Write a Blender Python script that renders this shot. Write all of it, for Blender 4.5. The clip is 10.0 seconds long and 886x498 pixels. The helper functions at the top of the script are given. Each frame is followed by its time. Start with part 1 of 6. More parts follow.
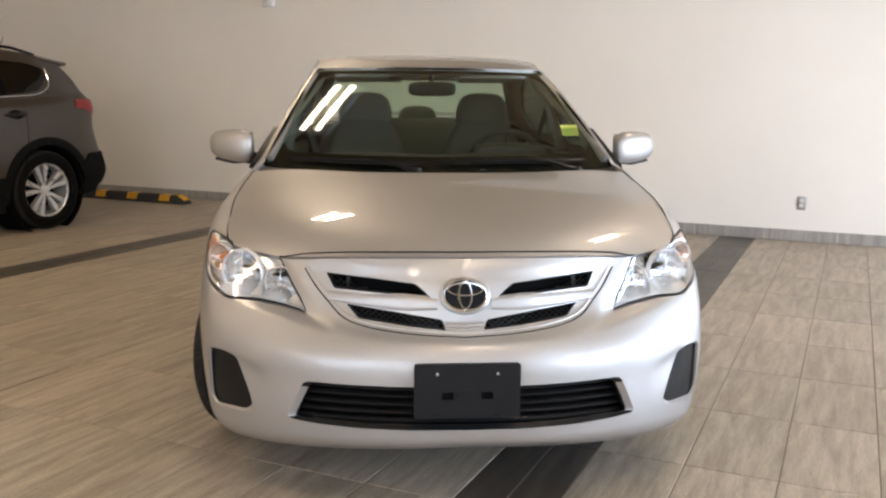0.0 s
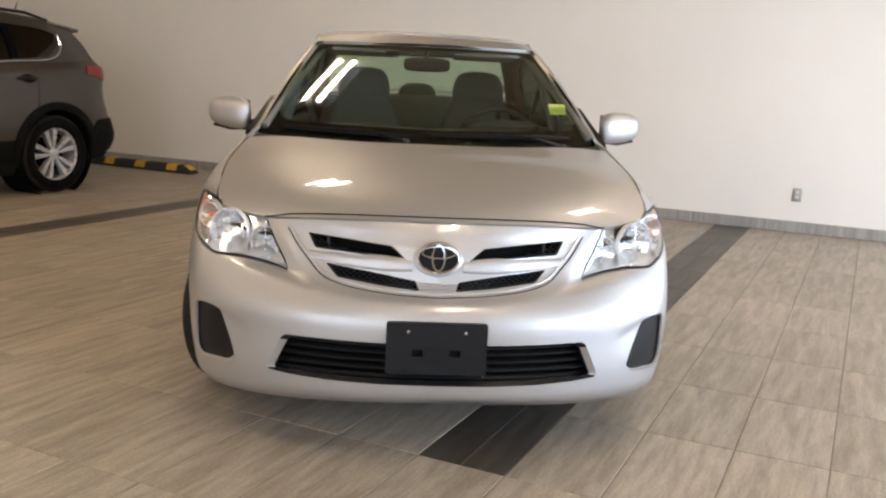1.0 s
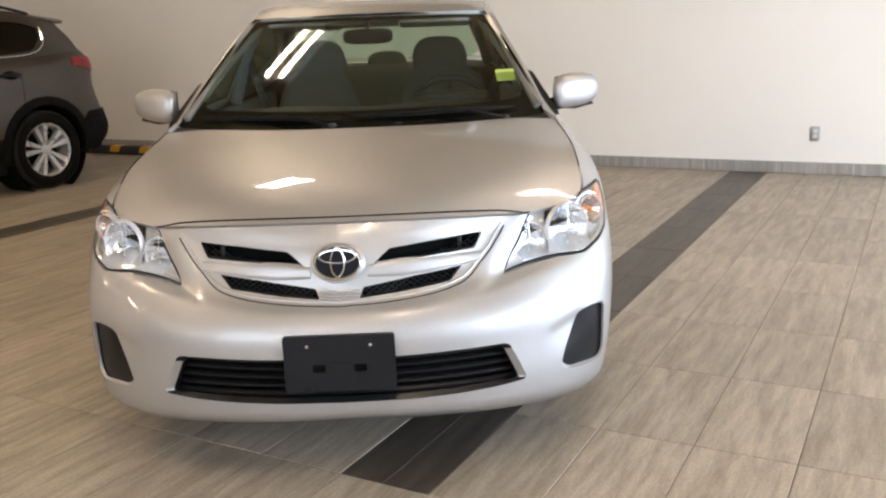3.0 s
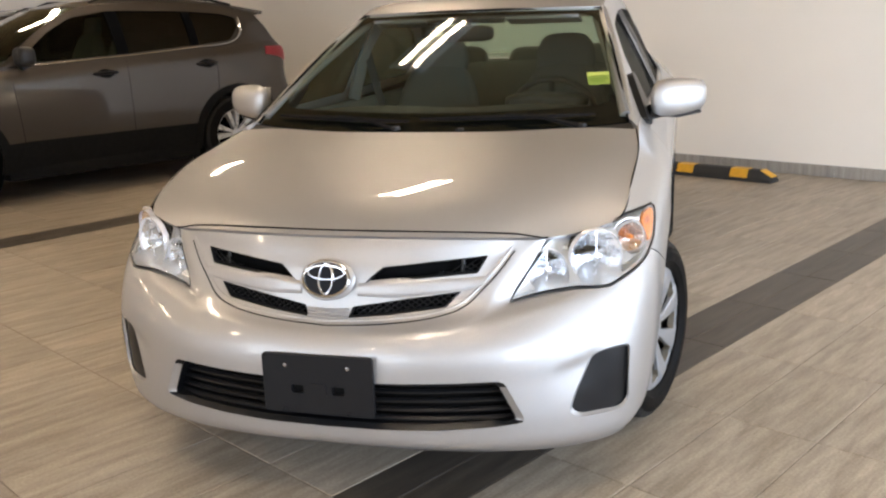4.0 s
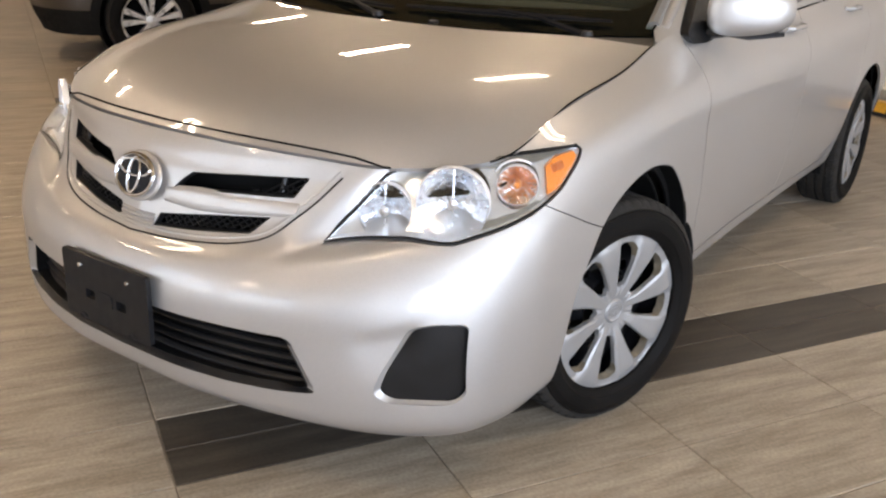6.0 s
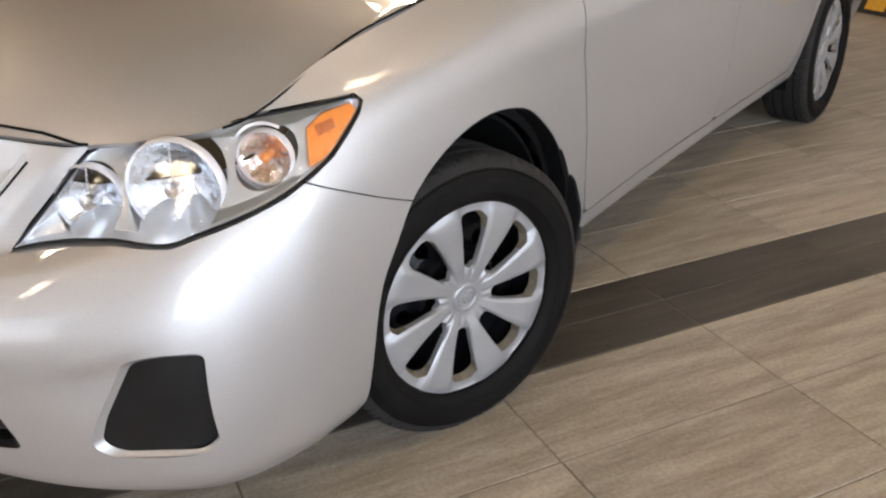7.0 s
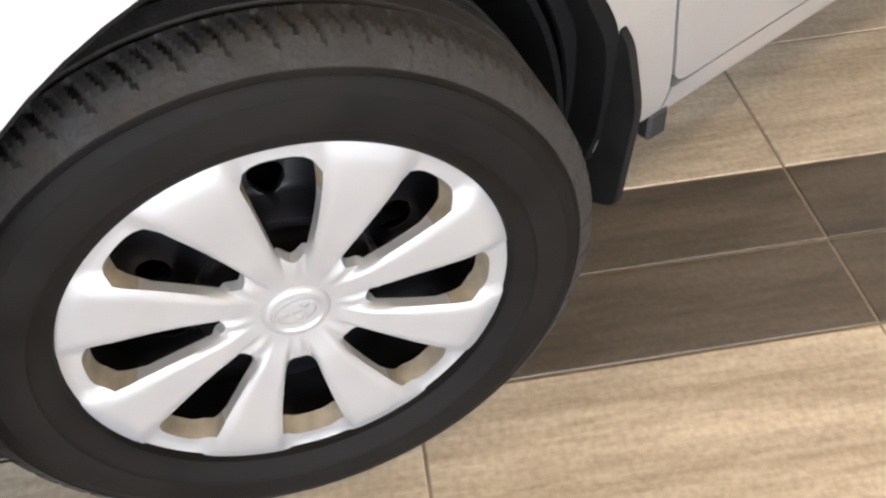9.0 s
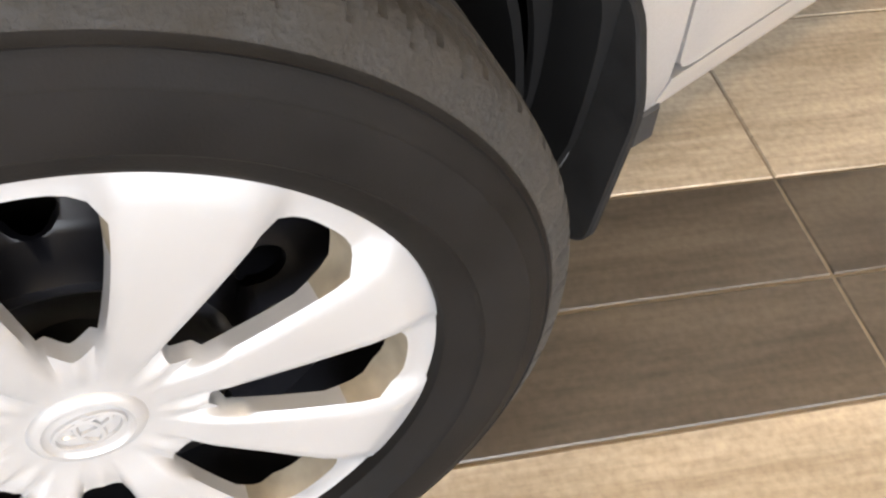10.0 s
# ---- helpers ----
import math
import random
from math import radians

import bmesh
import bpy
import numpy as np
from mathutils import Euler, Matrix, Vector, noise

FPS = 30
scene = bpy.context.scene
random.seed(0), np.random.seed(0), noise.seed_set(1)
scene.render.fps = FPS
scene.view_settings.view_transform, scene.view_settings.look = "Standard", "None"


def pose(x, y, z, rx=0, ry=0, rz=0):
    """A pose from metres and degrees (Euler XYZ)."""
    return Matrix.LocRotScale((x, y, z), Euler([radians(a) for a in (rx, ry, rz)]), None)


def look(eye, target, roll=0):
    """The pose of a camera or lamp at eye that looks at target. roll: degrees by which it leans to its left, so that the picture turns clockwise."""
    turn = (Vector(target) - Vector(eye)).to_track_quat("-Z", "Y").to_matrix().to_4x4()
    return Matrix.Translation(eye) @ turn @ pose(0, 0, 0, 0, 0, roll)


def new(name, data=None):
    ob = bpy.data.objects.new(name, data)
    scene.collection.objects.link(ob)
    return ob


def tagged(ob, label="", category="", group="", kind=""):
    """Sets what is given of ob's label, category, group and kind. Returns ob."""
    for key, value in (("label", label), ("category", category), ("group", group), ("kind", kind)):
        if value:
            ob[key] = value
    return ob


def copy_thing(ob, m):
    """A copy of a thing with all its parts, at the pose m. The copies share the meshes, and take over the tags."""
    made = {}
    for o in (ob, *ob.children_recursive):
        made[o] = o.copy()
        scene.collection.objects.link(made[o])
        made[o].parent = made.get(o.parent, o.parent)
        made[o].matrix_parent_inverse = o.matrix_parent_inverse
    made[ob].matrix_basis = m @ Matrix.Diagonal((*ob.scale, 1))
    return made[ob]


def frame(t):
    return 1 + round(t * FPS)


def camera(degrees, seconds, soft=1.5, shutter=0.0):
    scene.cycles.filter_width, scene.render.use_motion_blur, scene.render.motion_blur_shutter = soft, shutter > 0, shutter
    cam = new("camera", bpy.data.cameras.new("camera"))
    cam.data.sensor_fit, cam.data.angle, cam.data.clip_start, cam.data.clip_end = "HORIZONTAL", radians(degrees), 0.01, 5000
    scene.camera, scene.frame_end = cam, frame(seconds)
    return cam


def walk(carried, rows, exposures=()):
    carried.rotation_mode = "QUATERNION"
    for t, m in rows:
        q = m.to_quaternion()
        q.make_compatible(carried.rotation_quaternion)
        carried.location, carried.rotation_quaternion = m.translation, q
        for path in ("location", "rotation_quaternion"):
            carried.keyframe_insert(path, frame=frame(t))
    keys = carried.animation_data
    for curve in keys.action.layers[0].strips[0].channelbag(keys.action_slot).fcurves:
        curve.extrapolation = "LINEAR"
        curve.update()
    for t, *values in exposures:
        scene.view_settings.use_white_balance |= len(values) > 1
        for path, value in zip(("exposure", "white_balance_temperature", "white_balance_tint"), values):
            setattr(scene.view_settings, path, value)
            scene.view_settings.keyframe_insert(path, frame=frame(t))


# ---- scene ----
cam = camera(53.1, 10.0, soft=2.3)
PATH = [
    (0, (-0.207, -3.32, 1.232), (-0.098, -1.353, 0.891), 0.5),
    (0.5, (-0.141, -3.41, 1.212), (-0.046, -1.437, 0.9), 2.1),
    (1, (-0.108, -3.465, 1.2), (-0.02, -1.503, 0.823), 2.6),
    (1.5, (-0.093, -3.481, 1.201), (-0.003, -1.519, 0.825), 2.5),
    (2, (-0.038, -3.458, 1.246), (-0.054, -1.504, 0.818), 1.1),
    (2.5, (0.101, -3.34, 1.266), (-0.003, -1.399, 0.798), -1.1),
    (3, (0.33, -3.18, 1.272), (0.302, -1.238, 0.795), -2.2),
    (3.2, (0.444, -3.122, 1.3), (0.303, -1.188, 0.811), -1.4),
    (4.3, (1.113, -2.775, 1.286), (0.466, -0.942, 0.814), -2.3),
    (4.5, (1.231, -2.711, 1.282), (0.505, -0.908, 0.812), -2.1),
    (5, (1.475, -2.502, 1.266), (0.563, -0.8, 0.745), -1.6),
    (5.2, (1.522, -2.379, 1.244), (0.579, -0.698, 0.71), -1.4),
    (6.3, (1.727, -1.743, 1.184), (0.587, -0.275, 0.445), 2.2),
    (6.5, (1.747, -1.612, 1.149), (0.583, -0.166, 0.404), 0.6),
    (7, (1.755, -1.249, 1.142), (0.643, 0.18, 0.295), -1.7),
    (7.2, (1.759, -1.103, 1.138), (0.557, 0.218, 0.237), -1.3),
    (7.5, (1.726, -0.898, 1.118), (0.454, 0.252, 0.09), -1.0),
    (8, (1.557, -0.585, 1.081), (0.382, 0.516, -0.105), -4.2),
    (8.5, (1.474, -0.331, 1.031), (0.357, 0.71, -0.261), -6.2),
    (8.6, (1.447, -0.276, 1.028), (0.321, 0.675, -0.324), -6.4),
    (9, (1.331, -0.139, 0.928), (0.194, 0.597, -0.544), -4.7),
    (9.2, (1.265, -0.098, 0.861), (0.143, 0.622, -0.629), -3.2),
    (9.5, (1.192, -0.034, 0.781), (0.141, 0.714, -0.748), -1.7),
    (9.6, (1.175, -0.021, 0.768), (0.153, 0.752, -0.767), -0.7),
    (10, (1.117, 0.015, 0.746), (0.161, 0.874, -0.787), 3.9),
]
EXPOSURES = [(0, 0.47, 6950, 20), (1.2, 0.43, 6950, 20), (2.2, 0.51, 6950, 20), (3.2, 0.55, 6950, 19), (4.5, 0.56, 7000, 20), (5.2, 0.55, 7050, 21), (6.5, 0.24, 7450, 22), (7.5, 0.2, 7450, 22), (8.2, 0.42, 7700, 22), (9.0, 1.40, 7950, 22), (10.0, 1.70, 8250, 22)]
walk(cam, [(t, look(eye, target, roll)) for t, eye, target, roll in PATH], EXPOSURES)

# ---------------------------------------------------------------- world and lamps
G = radians(62.1)                      # the hall's grid is turned against the sedan, which stands along y
UX, UY = math.cos(G), math.sin(G)      # u: towards the long wall, v: along it


HALL = Matrix(((UY, UX, 0, 0), (-UX, UY, 0, 0), (0, 0, 1, 0), (0, 0, 0, 1)))   # (v, u, z) to the world
WALL_U, BACK_U, LEFT_V, RIGHT_V, CEIL = 5.25, -7.0, -12.5, 6.5, 3.3

world = bpy.data.worlds.new("sky")
scene.world = world
world.use_nodes = True
wn = world.node_tree.nodes
sky = wn.new("ShaderNodeTexSky")
sky.sky_type, sky.sun_disc, sky.sun_elevation, sky.sun_rotation = "NISHITA", False, radians(40), radians(200)
world.node_tree.links.new(sky.outputs[0], wn["Background"].inputs[0])
wn["Background"].inputs[1].default_value = 0.12
DAY, DAY_BACK = 215.0, 62.0            # watts of daylight in each window opening, the back ones assumed
LIGHT_V, LIGHT_U = (-8.7, -5.4, -2.05, 1.5), (-5.2, -1.95, 1.75)
STEER, SPIN = -17.5, 14.5                # the front wheels stand turned


def area_lamp(name, m, sx, sy, watts, colour):
    d = bpy.data.lights.new(name, "AREA")
    d.shape, d.size, d.size_y, d.energy, d.color = "RECTANGLE", sx, sy, watts, colour
    ob = new(name, d)
    ob.matrix_world = m
    return ob


# ---------------------------------------------------------------- materials
def mat(name, colour, rough=0.5, metal=0.0, coat=0.0, spec=0.5, vary=0.0, scale=8.0, bump=0.0, bump_scale=200.0, emit=None, strength=0.0):
    m = bpy.data.materials.new(name)
    m.use_nodes = True
    n, l = m.node_tree.nodes, m.node_tree.links
    b = n["Principled BSDF"]
    b.inputs["Base Color"].default_value = (*colour, 1)
    b.inputs["Roughness"].default_value = rough
    b.inputs["Metallic"].default_value = metal
    b.inputs["Coat Weight"].default_value = coat
    b.inputs["Coat Roughness"].default_value = 0.04
    b.inputs["Specular IOR Level"].default_value = spec
    if emit:
        b.inputs["Emission Color"].default_value = (*emit, 1)
        b.inputs["Emission Strength"].default_value = strength
    co = n.new("ShaderNodeTexCoord")
    if vary:
        t = n.new("ShaderNodeTexNoise")
        t.inputs["Scale"].default_value, t.inputs["Detail"].default_value = scale, 6
        l.new(co.outputs["Object"], t.inputs["Vector"])
        r = n.new("ShaderNodeMapRange")
        r.inputs["From Min"].default_value, r.inputs["From Max"].default_value = 0.3, 0.7
        r.inputs["To Min"].default_value, r.inputs["To Max"].default_value = 1 - vary, 1 + vary
        l.new(t.outputs["Fac"], r.inputs["Value"])
        x = n.new("ShaderNodeVectorMath")
        x.operation = "SCALE"
        x.inputs[0].default_value = colour
        l.new(r.outputs[0], x.inputs["Scale"])
        l.new(x.outputs[0], b.inputs["Base Color"])
        q = n.new("ShaderNodeMapRange")
        q.inputs["From Min"].default_value, q.inputs["From Max"].default_value = 0.3, 0.7
        q.inputs["To Min"].default_value, q.inputs["To Max"].default_value = rough * 0.85, min(1, rough * 1.15)
        l.new(t.outputs["Fac"], q.inputs["Value"])
        l.new(q.outputs[0], b.inputs["Roughness"])
    if bump:
        t = n.new("ShaderNodeTexNoise")
        t.inputs["Scale"].default_value, t.inputs["Detail"].default_value = bump_scale, 4
        l.new(co.outputs["Object"], t.inputs["Vector"])
        k = n.new("ShaderNodeBump")
        k.inputs["Strength"].default_value, k.inputs["Distance"].default_value = bump, 0.002
        l.new(t.outputs["Fac"], k.inputs["Height"])
        l.new(k.outputs[0], b.inputs["Normal"])
    return m


def glass_mat(name, tint, rough=0.0, f0=0.022, rise=0.5):
    """Thin glass: it lets light through straight, tinted, and mirrors more at a low angle."""
    m = bpy.data.materials.new(name)
    m.use_nodes = True
    n, l = m.node_tree.nodes, m.node_tree.links
    n.remove(n["Principled BSDF"])
    tr, gl, fr, mx = (n.new("ShaderNodeBsdfTransparent"), n.new("ShaderNodeBsdfGlossy"), n.new("ShaderNodeLayerWeight"), n.new("ShaderNodeMixShader"))
    pw, ml = n.new("ShaderNodeMath"), n.new("ShaderNodeMath")
    pw.operation, ml.operation = "POWER", "MULTIPLY_ADD"
    pw.inputs[1].default_value = 5.0
    ml.inputs[1].default_value, ml.inputs[2].default_value = rise, f0   # a pane has two faces
    fr.inputs["Blend"].default_value = 0.5
    tr.inputs[0].default_value = (*tint, 1)
    gl.inputs["Roughness"].default_value = rough
    gl.inputs[0].default_value = (1, 1, 1, 1)
    l.new(fr.outputs["Facing"], pw.inputs[0])
    l.new(pw.outputs[0], ml.inputs[0])
    l.new(ml.outputs[0], mx.inputs[0])
    l.new(tr.outputs[0], mx.inputs[1])
    l.new(gl.outputs[0], mx.inputs[2])
    l.new(mx.outputs[0], n["Material Output"].inputs["Surface"])
    return m


def tile_mat(name, light, dark, rough=0.42):
    """Wood-look porcelain: streaks along the tile's length, each tile its own cut."""
    m = bpy.data.materials.new(name)
    m.use_nodes = True
    n, l = m.node_tree.nodes, m.node_tree.links
    b = n["Principled BSDF"]
    co, oi, ge, ad = n.new("ShaderNodeTexCoord"), n.new("ShaderNodeObjectInfo"), n.new("ShaderNodeNewGeometry"), n.new("ShaderNodeMath")
    l.new(oi.outputs["Random"], ad.inputs[0])
    l.new(ge.outputs["Random Per Island"], ad.inputs[1])
    sc = n.new("ShaderNodeVectorMath")
    sc.operation = "MULTIPLY"
    sc.inputs[1].default_value = (28, 3.3, 1)
    l.new(co.outputs["Object"], sc.inputs[0])
    t1, t2 = n.new("ShaderNodeTexNoise"), n.new("ShaderNodeTexNoise")
    for t, s, d in ((t1, 0.9, 8), (t2, 4.5, 8)):
        t.noise_dimensions = "4D"
        t.inputs["Scale"].default_value, t.inputs["Detail"].default_value, t.inputs["Distortion"].default_value = s, d, 0.35
        l.new(sc.outputs[0], t.inputs["Vector"])
        w = n.new("ShaderNodeMath")
        w.operation = "MULTIPLY"
        w.inputs[1].default_value = 37.0
        l.new(ad.outputs[0], w.inputs[0])
        l.new(w.outputs[0], t.inputs["W"])
    mixv = n.new("ShaderNodeMath")
    mixv.operation = "MULTIPLY_ADD"
    mixv.inputs[1].default_value = 0.55
    l.new(t2.outputs["Fac"], mixv.inputs[0])
    l.new(t1.outputs["Fac"], mixv.inputs[2])
    rp = n.new("ShaderNodeValToRGB")
    rp.color_ramp.elements[0].position, rp.color_ramp.elements[1].position = 0.58, 0.97
    rp.color_ramp.elements[0].color, rp.color_ramp.elements[1].color = (*dark, 1), (*light, 1)
    l.new(mixv.outputs[0], rp.inputs[0])
    tone = n.new("ShaderNodeMapRange")
    tone.inputs["To Min"].default_value, tone.inputs["To Max"].default_value = 0.9, 1.08
    fr = n.new("ShaderNodeMath")
    fr.operation = "FRACT"
    l.new(ad.outputs[0], fr.inputs[0])
    l.new(fr.outputs[0], tone.inputs["Value"])
    t3 = n.new("ShaderNodeTexNoise")
    t3.inputs["Scale"].default_value, t3.inputs["Detail"].default_value = 110, 6
    l.new(co.outputs["Object"], t3.inputs["Vector"])
    speck = n.new("ShaderNodeMapRange")
    speck.inputs["From Min"].default_value, speck.inputs["From Max"].default_value = 0.32, 0.62
    speck.inputs["To Min"].default_value, speck.inputs["To Max"].default_value = 0.83, 1.07
    l.new(t3.outputs["Fac"], speck.inputs["Value"])
    both_tones = n.new("ShaderNodeMath")
    both_tones.operation = "MULTIPLY"
    mul = n.new("ShaderNodeVectorMath")
    mul.operation = "SCALE"
    l.new(rp.outputs[0], mul.inputs[0])
    l.new(tone.outputs[0], both_tones.inputs[0])
    l.new(speck.outputs[0], both_tones.inputs[1])
    l.new(both_tones.outputs[0], mul.inputs["Scale"])
    l.new(mul.outputs[0], b.inputs["Base Color"])
    rr = n.new("ShaderNodeMapRange")
    rr.inputs["To Min"].default_value, rr.inputs["To Max"].default_value = rough - 0.08, rough + 0.12
    l.new(t2.outputs["Fac"], rr.inputs["Value"])
    l.new(rr.outputs[0], b.inputs["Roughness"])
    bp = n.new("ShaderNodeBump")
    bp.inputs["Strength"].default_value, bp.inputs["Distance"].default_value = 0.12, 0.002
    l.new(mixv.outputs[0], bp.inputs["Height"])
    l.new(bp.outputs[0], b.inputs["Normal"])
    return m


def paint_mat(name, colour, metal, rough, flake=0.05):
    """Metallic lacquer: fine flakes under a clear coat."""
    m = bpy.data.materials.new(name)
    m.use_nodes = True
    n, l = m.node_tree.nodes, m.node_tree.links
    b = n["Principled BSDF"]
    b.inputs["Metallic"].default_value, b.inputs["Roughness"].default_value = metal, rough
    b.inputs["Coat Weight"].default_value, b.inputs["Coat Roughness"].default_value = 0.75, 0.012
    co = n.new("ShaderNodeTexCoord")
    v, t = n.new("ShaderNodeTexVoronoi"), n.new("ShaderNodeTexNoise")
    v.inputs["Scale"].default_value, t.inputs["Scale"].default_value = 900, 2.5
    l.new(co.outputs["Object"], v.inputs["Vector"])
    l.new(co.outputs["Object"], t.inputs["Vector"])
    sep = n.new("ShaderNodeSeparateColor")
    l.new(v.outputs["Color"], sep.inputs[0])
    r1, r2, mm, x = n.new("ShaderNodeMapRange"), n.new("ShaderNodeMapRange"), n.new("ShaderNodeMath"), n.new("ShaderNodeVectorMath")
    r1.inputs["To Min"].default_value, r1.inputs["To Max"].default_value = 1 - flake, 1 + flake
    r2.inputs["To Min"].default_value, r2.inputs["To Max"].default_value = 0.97, 1.03
    l.new(sep.outputs[0], r1.inputs["Value"])
    l.new(t.outputs["Fac"], r2.inputs["Value"])
    mm.operation, x.operation = "MULTIPLY", "SCALE"
    l.new(r1.outputs[0], mm.inputs[0])
    l.new(r2.outputs[0], mm.inputs[1])
    x.inputs[0].default_value = colour
    l.new(mm.outputs[0], x.inputs["Scale"])
    l.new(x.outputs[0], b.inputs["Base Color"])
    return m


SILVER = paint_mat("silver_lacquer", (0.455, 0.447, 0.437), 0.74, 0.48)
TAUPE = paint_mat("grey_brown_lacquer", (0.040, 0.0298, 0.0212), 0.35, 0.46)
BLACK_LACQUER = paint_mat("dark_lacquer", (0.03, 0.027, 0.026), 0.4, 0.3)
BLACK = mat("black_plastic", (0.009, 0.009, 0.0095), 0.5, vary=0.15, scale=30, bump=0.15, bump_scale=600)
FRIT = mat("black_screen_print", (0.004, 0.004, 0.004), 0.9, spec=0.0, vary=0.1, scale=20)
CLADDING = mat("matt_dark_cladding", (0.006, 0.0058, 0.0056), 0.8, spec=0.15, vary=0.15, scale=30, bump=0.2, bump_scale=500)
SATIN = mat("satin_black_plastic", (0.007, 0.007, 0.0075), 0.36, spec=0.3, vary=0.1, scale=20)
PLATE = mat("plate_holder_plastic", (0.0065, 0.0065, 0.0075), 0.5, spec=0.25, vary=0.1, scale=30, bump=0.1, bump_scale=900)
# near black that puts the shade of unlit places into the colour
VOID = mat("unlit_black", (0.005, 0.005, 0.005), 0.9, spec=0.08, vary=0.2)
RUBBER = mat("tyre_rubber", (0.0050, 0.0043, 0.0038), 0.66, spec=0.1, vary=0.45, scale=11, bump=0.10, bump_scale=700)
TREAD = mat("dusty_tread_rubber", (0.0084, 0.0067, 0.0048), 0.85, vary=0.5, scale=40, bump=0.6, bump_scale=250)
CAP = mat("silver_painted_plastic", (0.272, 0.270, 0.268), 0.38, metal=0.35, coat=0.3, vary=0.03, scale=12)
CAP_DIRTY = mat("brake_dusted_plastic", (0.165, 0.138, 0.100), 0.6, metal=0.1, vary=0.45, scale=26)
STEEL = mat("black_steel", (0.0042, 0.0042, 0.0052), 0.36, spec=0.20, vary=0.2, scale=20)
ALLOY = mat("machined_alloy", (0.60, 0.60, 0.60), 0.3, metal=0.5, vary=0.05, scale=20)
CHROME = mat("chrome", (0.62, 0.62, 0.63), 0.16, metal=1.0, vary=0.02)
REFLECTOR = mat("lamp_reflector", (0.84, 0.86, 0.90), 0.27, metal=1.0, vary=0.04, scale=40)
AMBER = mat("amber_lens", (0.78, 0.22, 0.03), 0.3, coat=0.6, vary=0.12, scale=60)
RED = mat("red_lens", (0.24, 0.007, 0.011), 0.3, coat=0.3, vary=0.1, scale=60)
GREY_CLOTH = mat("grey_cloth", (0.105, 0.104, 0.096), 0.9, vary=0.12, scale=60, bump=0.5, bump_scale=700)
TRIM_GREY = mat("grey_interior_plastic", (0.15, 0.148, 0.14), 0.65, vary=0.08, scale=20, bump=0.2, bump_scale=500)
DASH = mat("dark_dash_plastic", (0.016, 0.0155, 0.015), 0.6, vary=0.1, scale=20, bump=0.2, bump_scale=500)
YELLOW_TAG = mat("yellow_card", (0.34, 0.36, 0.06), 0.55, vary=0.06, scale=40)
TAG_INK = mat("faded_ink", (0.22, 0.25, 0.02), 0.6, vary=0.1)
WALL_PAINT = mat("cream_wall_paint", (0.875, 0.83, 0.757), 0.62, vary=0.02, scale=1.2, bump=0.08, bump_scale=120)
CEIL_PAINT = mat("ceiling_board", (0.39, 0.275, 0.140), 0.8, vary=0.05, scale=3, bump=0.2, bump_scale=90)
GROUT = mat("brown_grout", (0.20, 0.165, 0.125), 0.85, vary=0.2, scale=40, bump=0.3, bump_scale=400)
TILE = tile_mat("wood_look_tile", (0.455, 0.388, 0.305), (0.265, 0.216, 0.160))
DARK_TILE = tile_mat("dark_strip_tile", (0.094, 0.077, 0.059), (0.046, 0.037, 0.029))
BASE_TILE = tile_mat("grey_base_tile", (0.40, 0.375, 0.34), (0.27, 0.25, 0.225))
STOP_RUBBER = mat("recycled_rubber", (0.022, 0.021, 0.02), 0.75, vary=0.3, scale=60, bump=0.5, bump_scale=220)
STOP_YELLOW = mat("yellow_reflective_tape", (0.72, 0.36, 0.02), 0.45, vary=0.12, scale=50)
OUTLET_GREY = mat("brushed_steel_plate", (0.42, 0.41, 0.40), 0.35, metal=0.7, vary=0.05)
SOCKET = mat("ivory_socket", (0.70, 0.68, 0.62), 0.4, vary=0.03)
FRAME_ALU = mat("dark_aluminium", (0.10, 0.10, 0.10), 0.4, metal=0.6, vary=0.06)
TUBE = mat("fluorescent_tube", (0.9, 0.9, 0.88), 0.4, emit=(1.0, 0.87, 0.645), strength=50.0)
FITTING = mat("white_enamel", (0.8, 0.79, 0.76), 0.4, vary=0.03)
GLASS = glass_mat("windscreen_glass", (0.78, 0.87, 0.80), 0.0, 0.04, 1.0)
GLASS_BACK = glass_mat("windscreen_inner_face", (0.97, 0.98, 0.97), 0.0, 0.004, 0.0)
SIDE_GLASS = glass_mat("side_window_glass", (0.27, 0.31, 0.28), 0.0, 0.03, 0.15)
TINTED_GLASS = glass_mat("tinted_side_glass", (0.50, 0.54, 0.48))
DARK_GLASS = glass_mat("privacy_glass", (0.26, 0.26, 0.24), 0.0, 0.05)
CLEAR = glass_mat("clear_lamp_cover", (0.96, 0.97, 0.975), 0.10, 0.05, 0.6)
PANE = glass_mat("window_pane", (0.96, 0.98, 0.98))

# ---------------------------------------------------------------- building helpers
from mathutils.bvhtree import BVHTree


def part(name, bm, material, parent=None, label="", smooth=35):
    """Links a bmesh (or mesh) as one mesh object, under parent if given."""
    if isinstance(bm, bmesh.types.BMesh):
        me = bpy.data.meshes.new(name)
        bm.to_mesh(me)
        bm.free()
    else:
        me = bm
    me.name = name
    slots = [p.material_index for p in me.polygons]
    me.materials.clear()
    for m in (material if isinstance(material, (list, tuple)) else [material]):
        me.materials.append(m)
    if isinstance(material, (list, tuple)):
        me.polygons.foreach_set("material_index", slots)
    if smooth:
        me.polygons.foreach_set("use_smooth", [True] * len(me.polygons))
        me.set_sharp_from_angle(angle=radians(smooth))
    ob = new(name, me)
    if parent:
        ob.parent = parent
    return tagged(ob, label)


def thing(name, m, label, category, group="", kind=""):
    ob = new(name)
    ob.matrix_world = m
    return tagged(ob, label, category, group, kind)


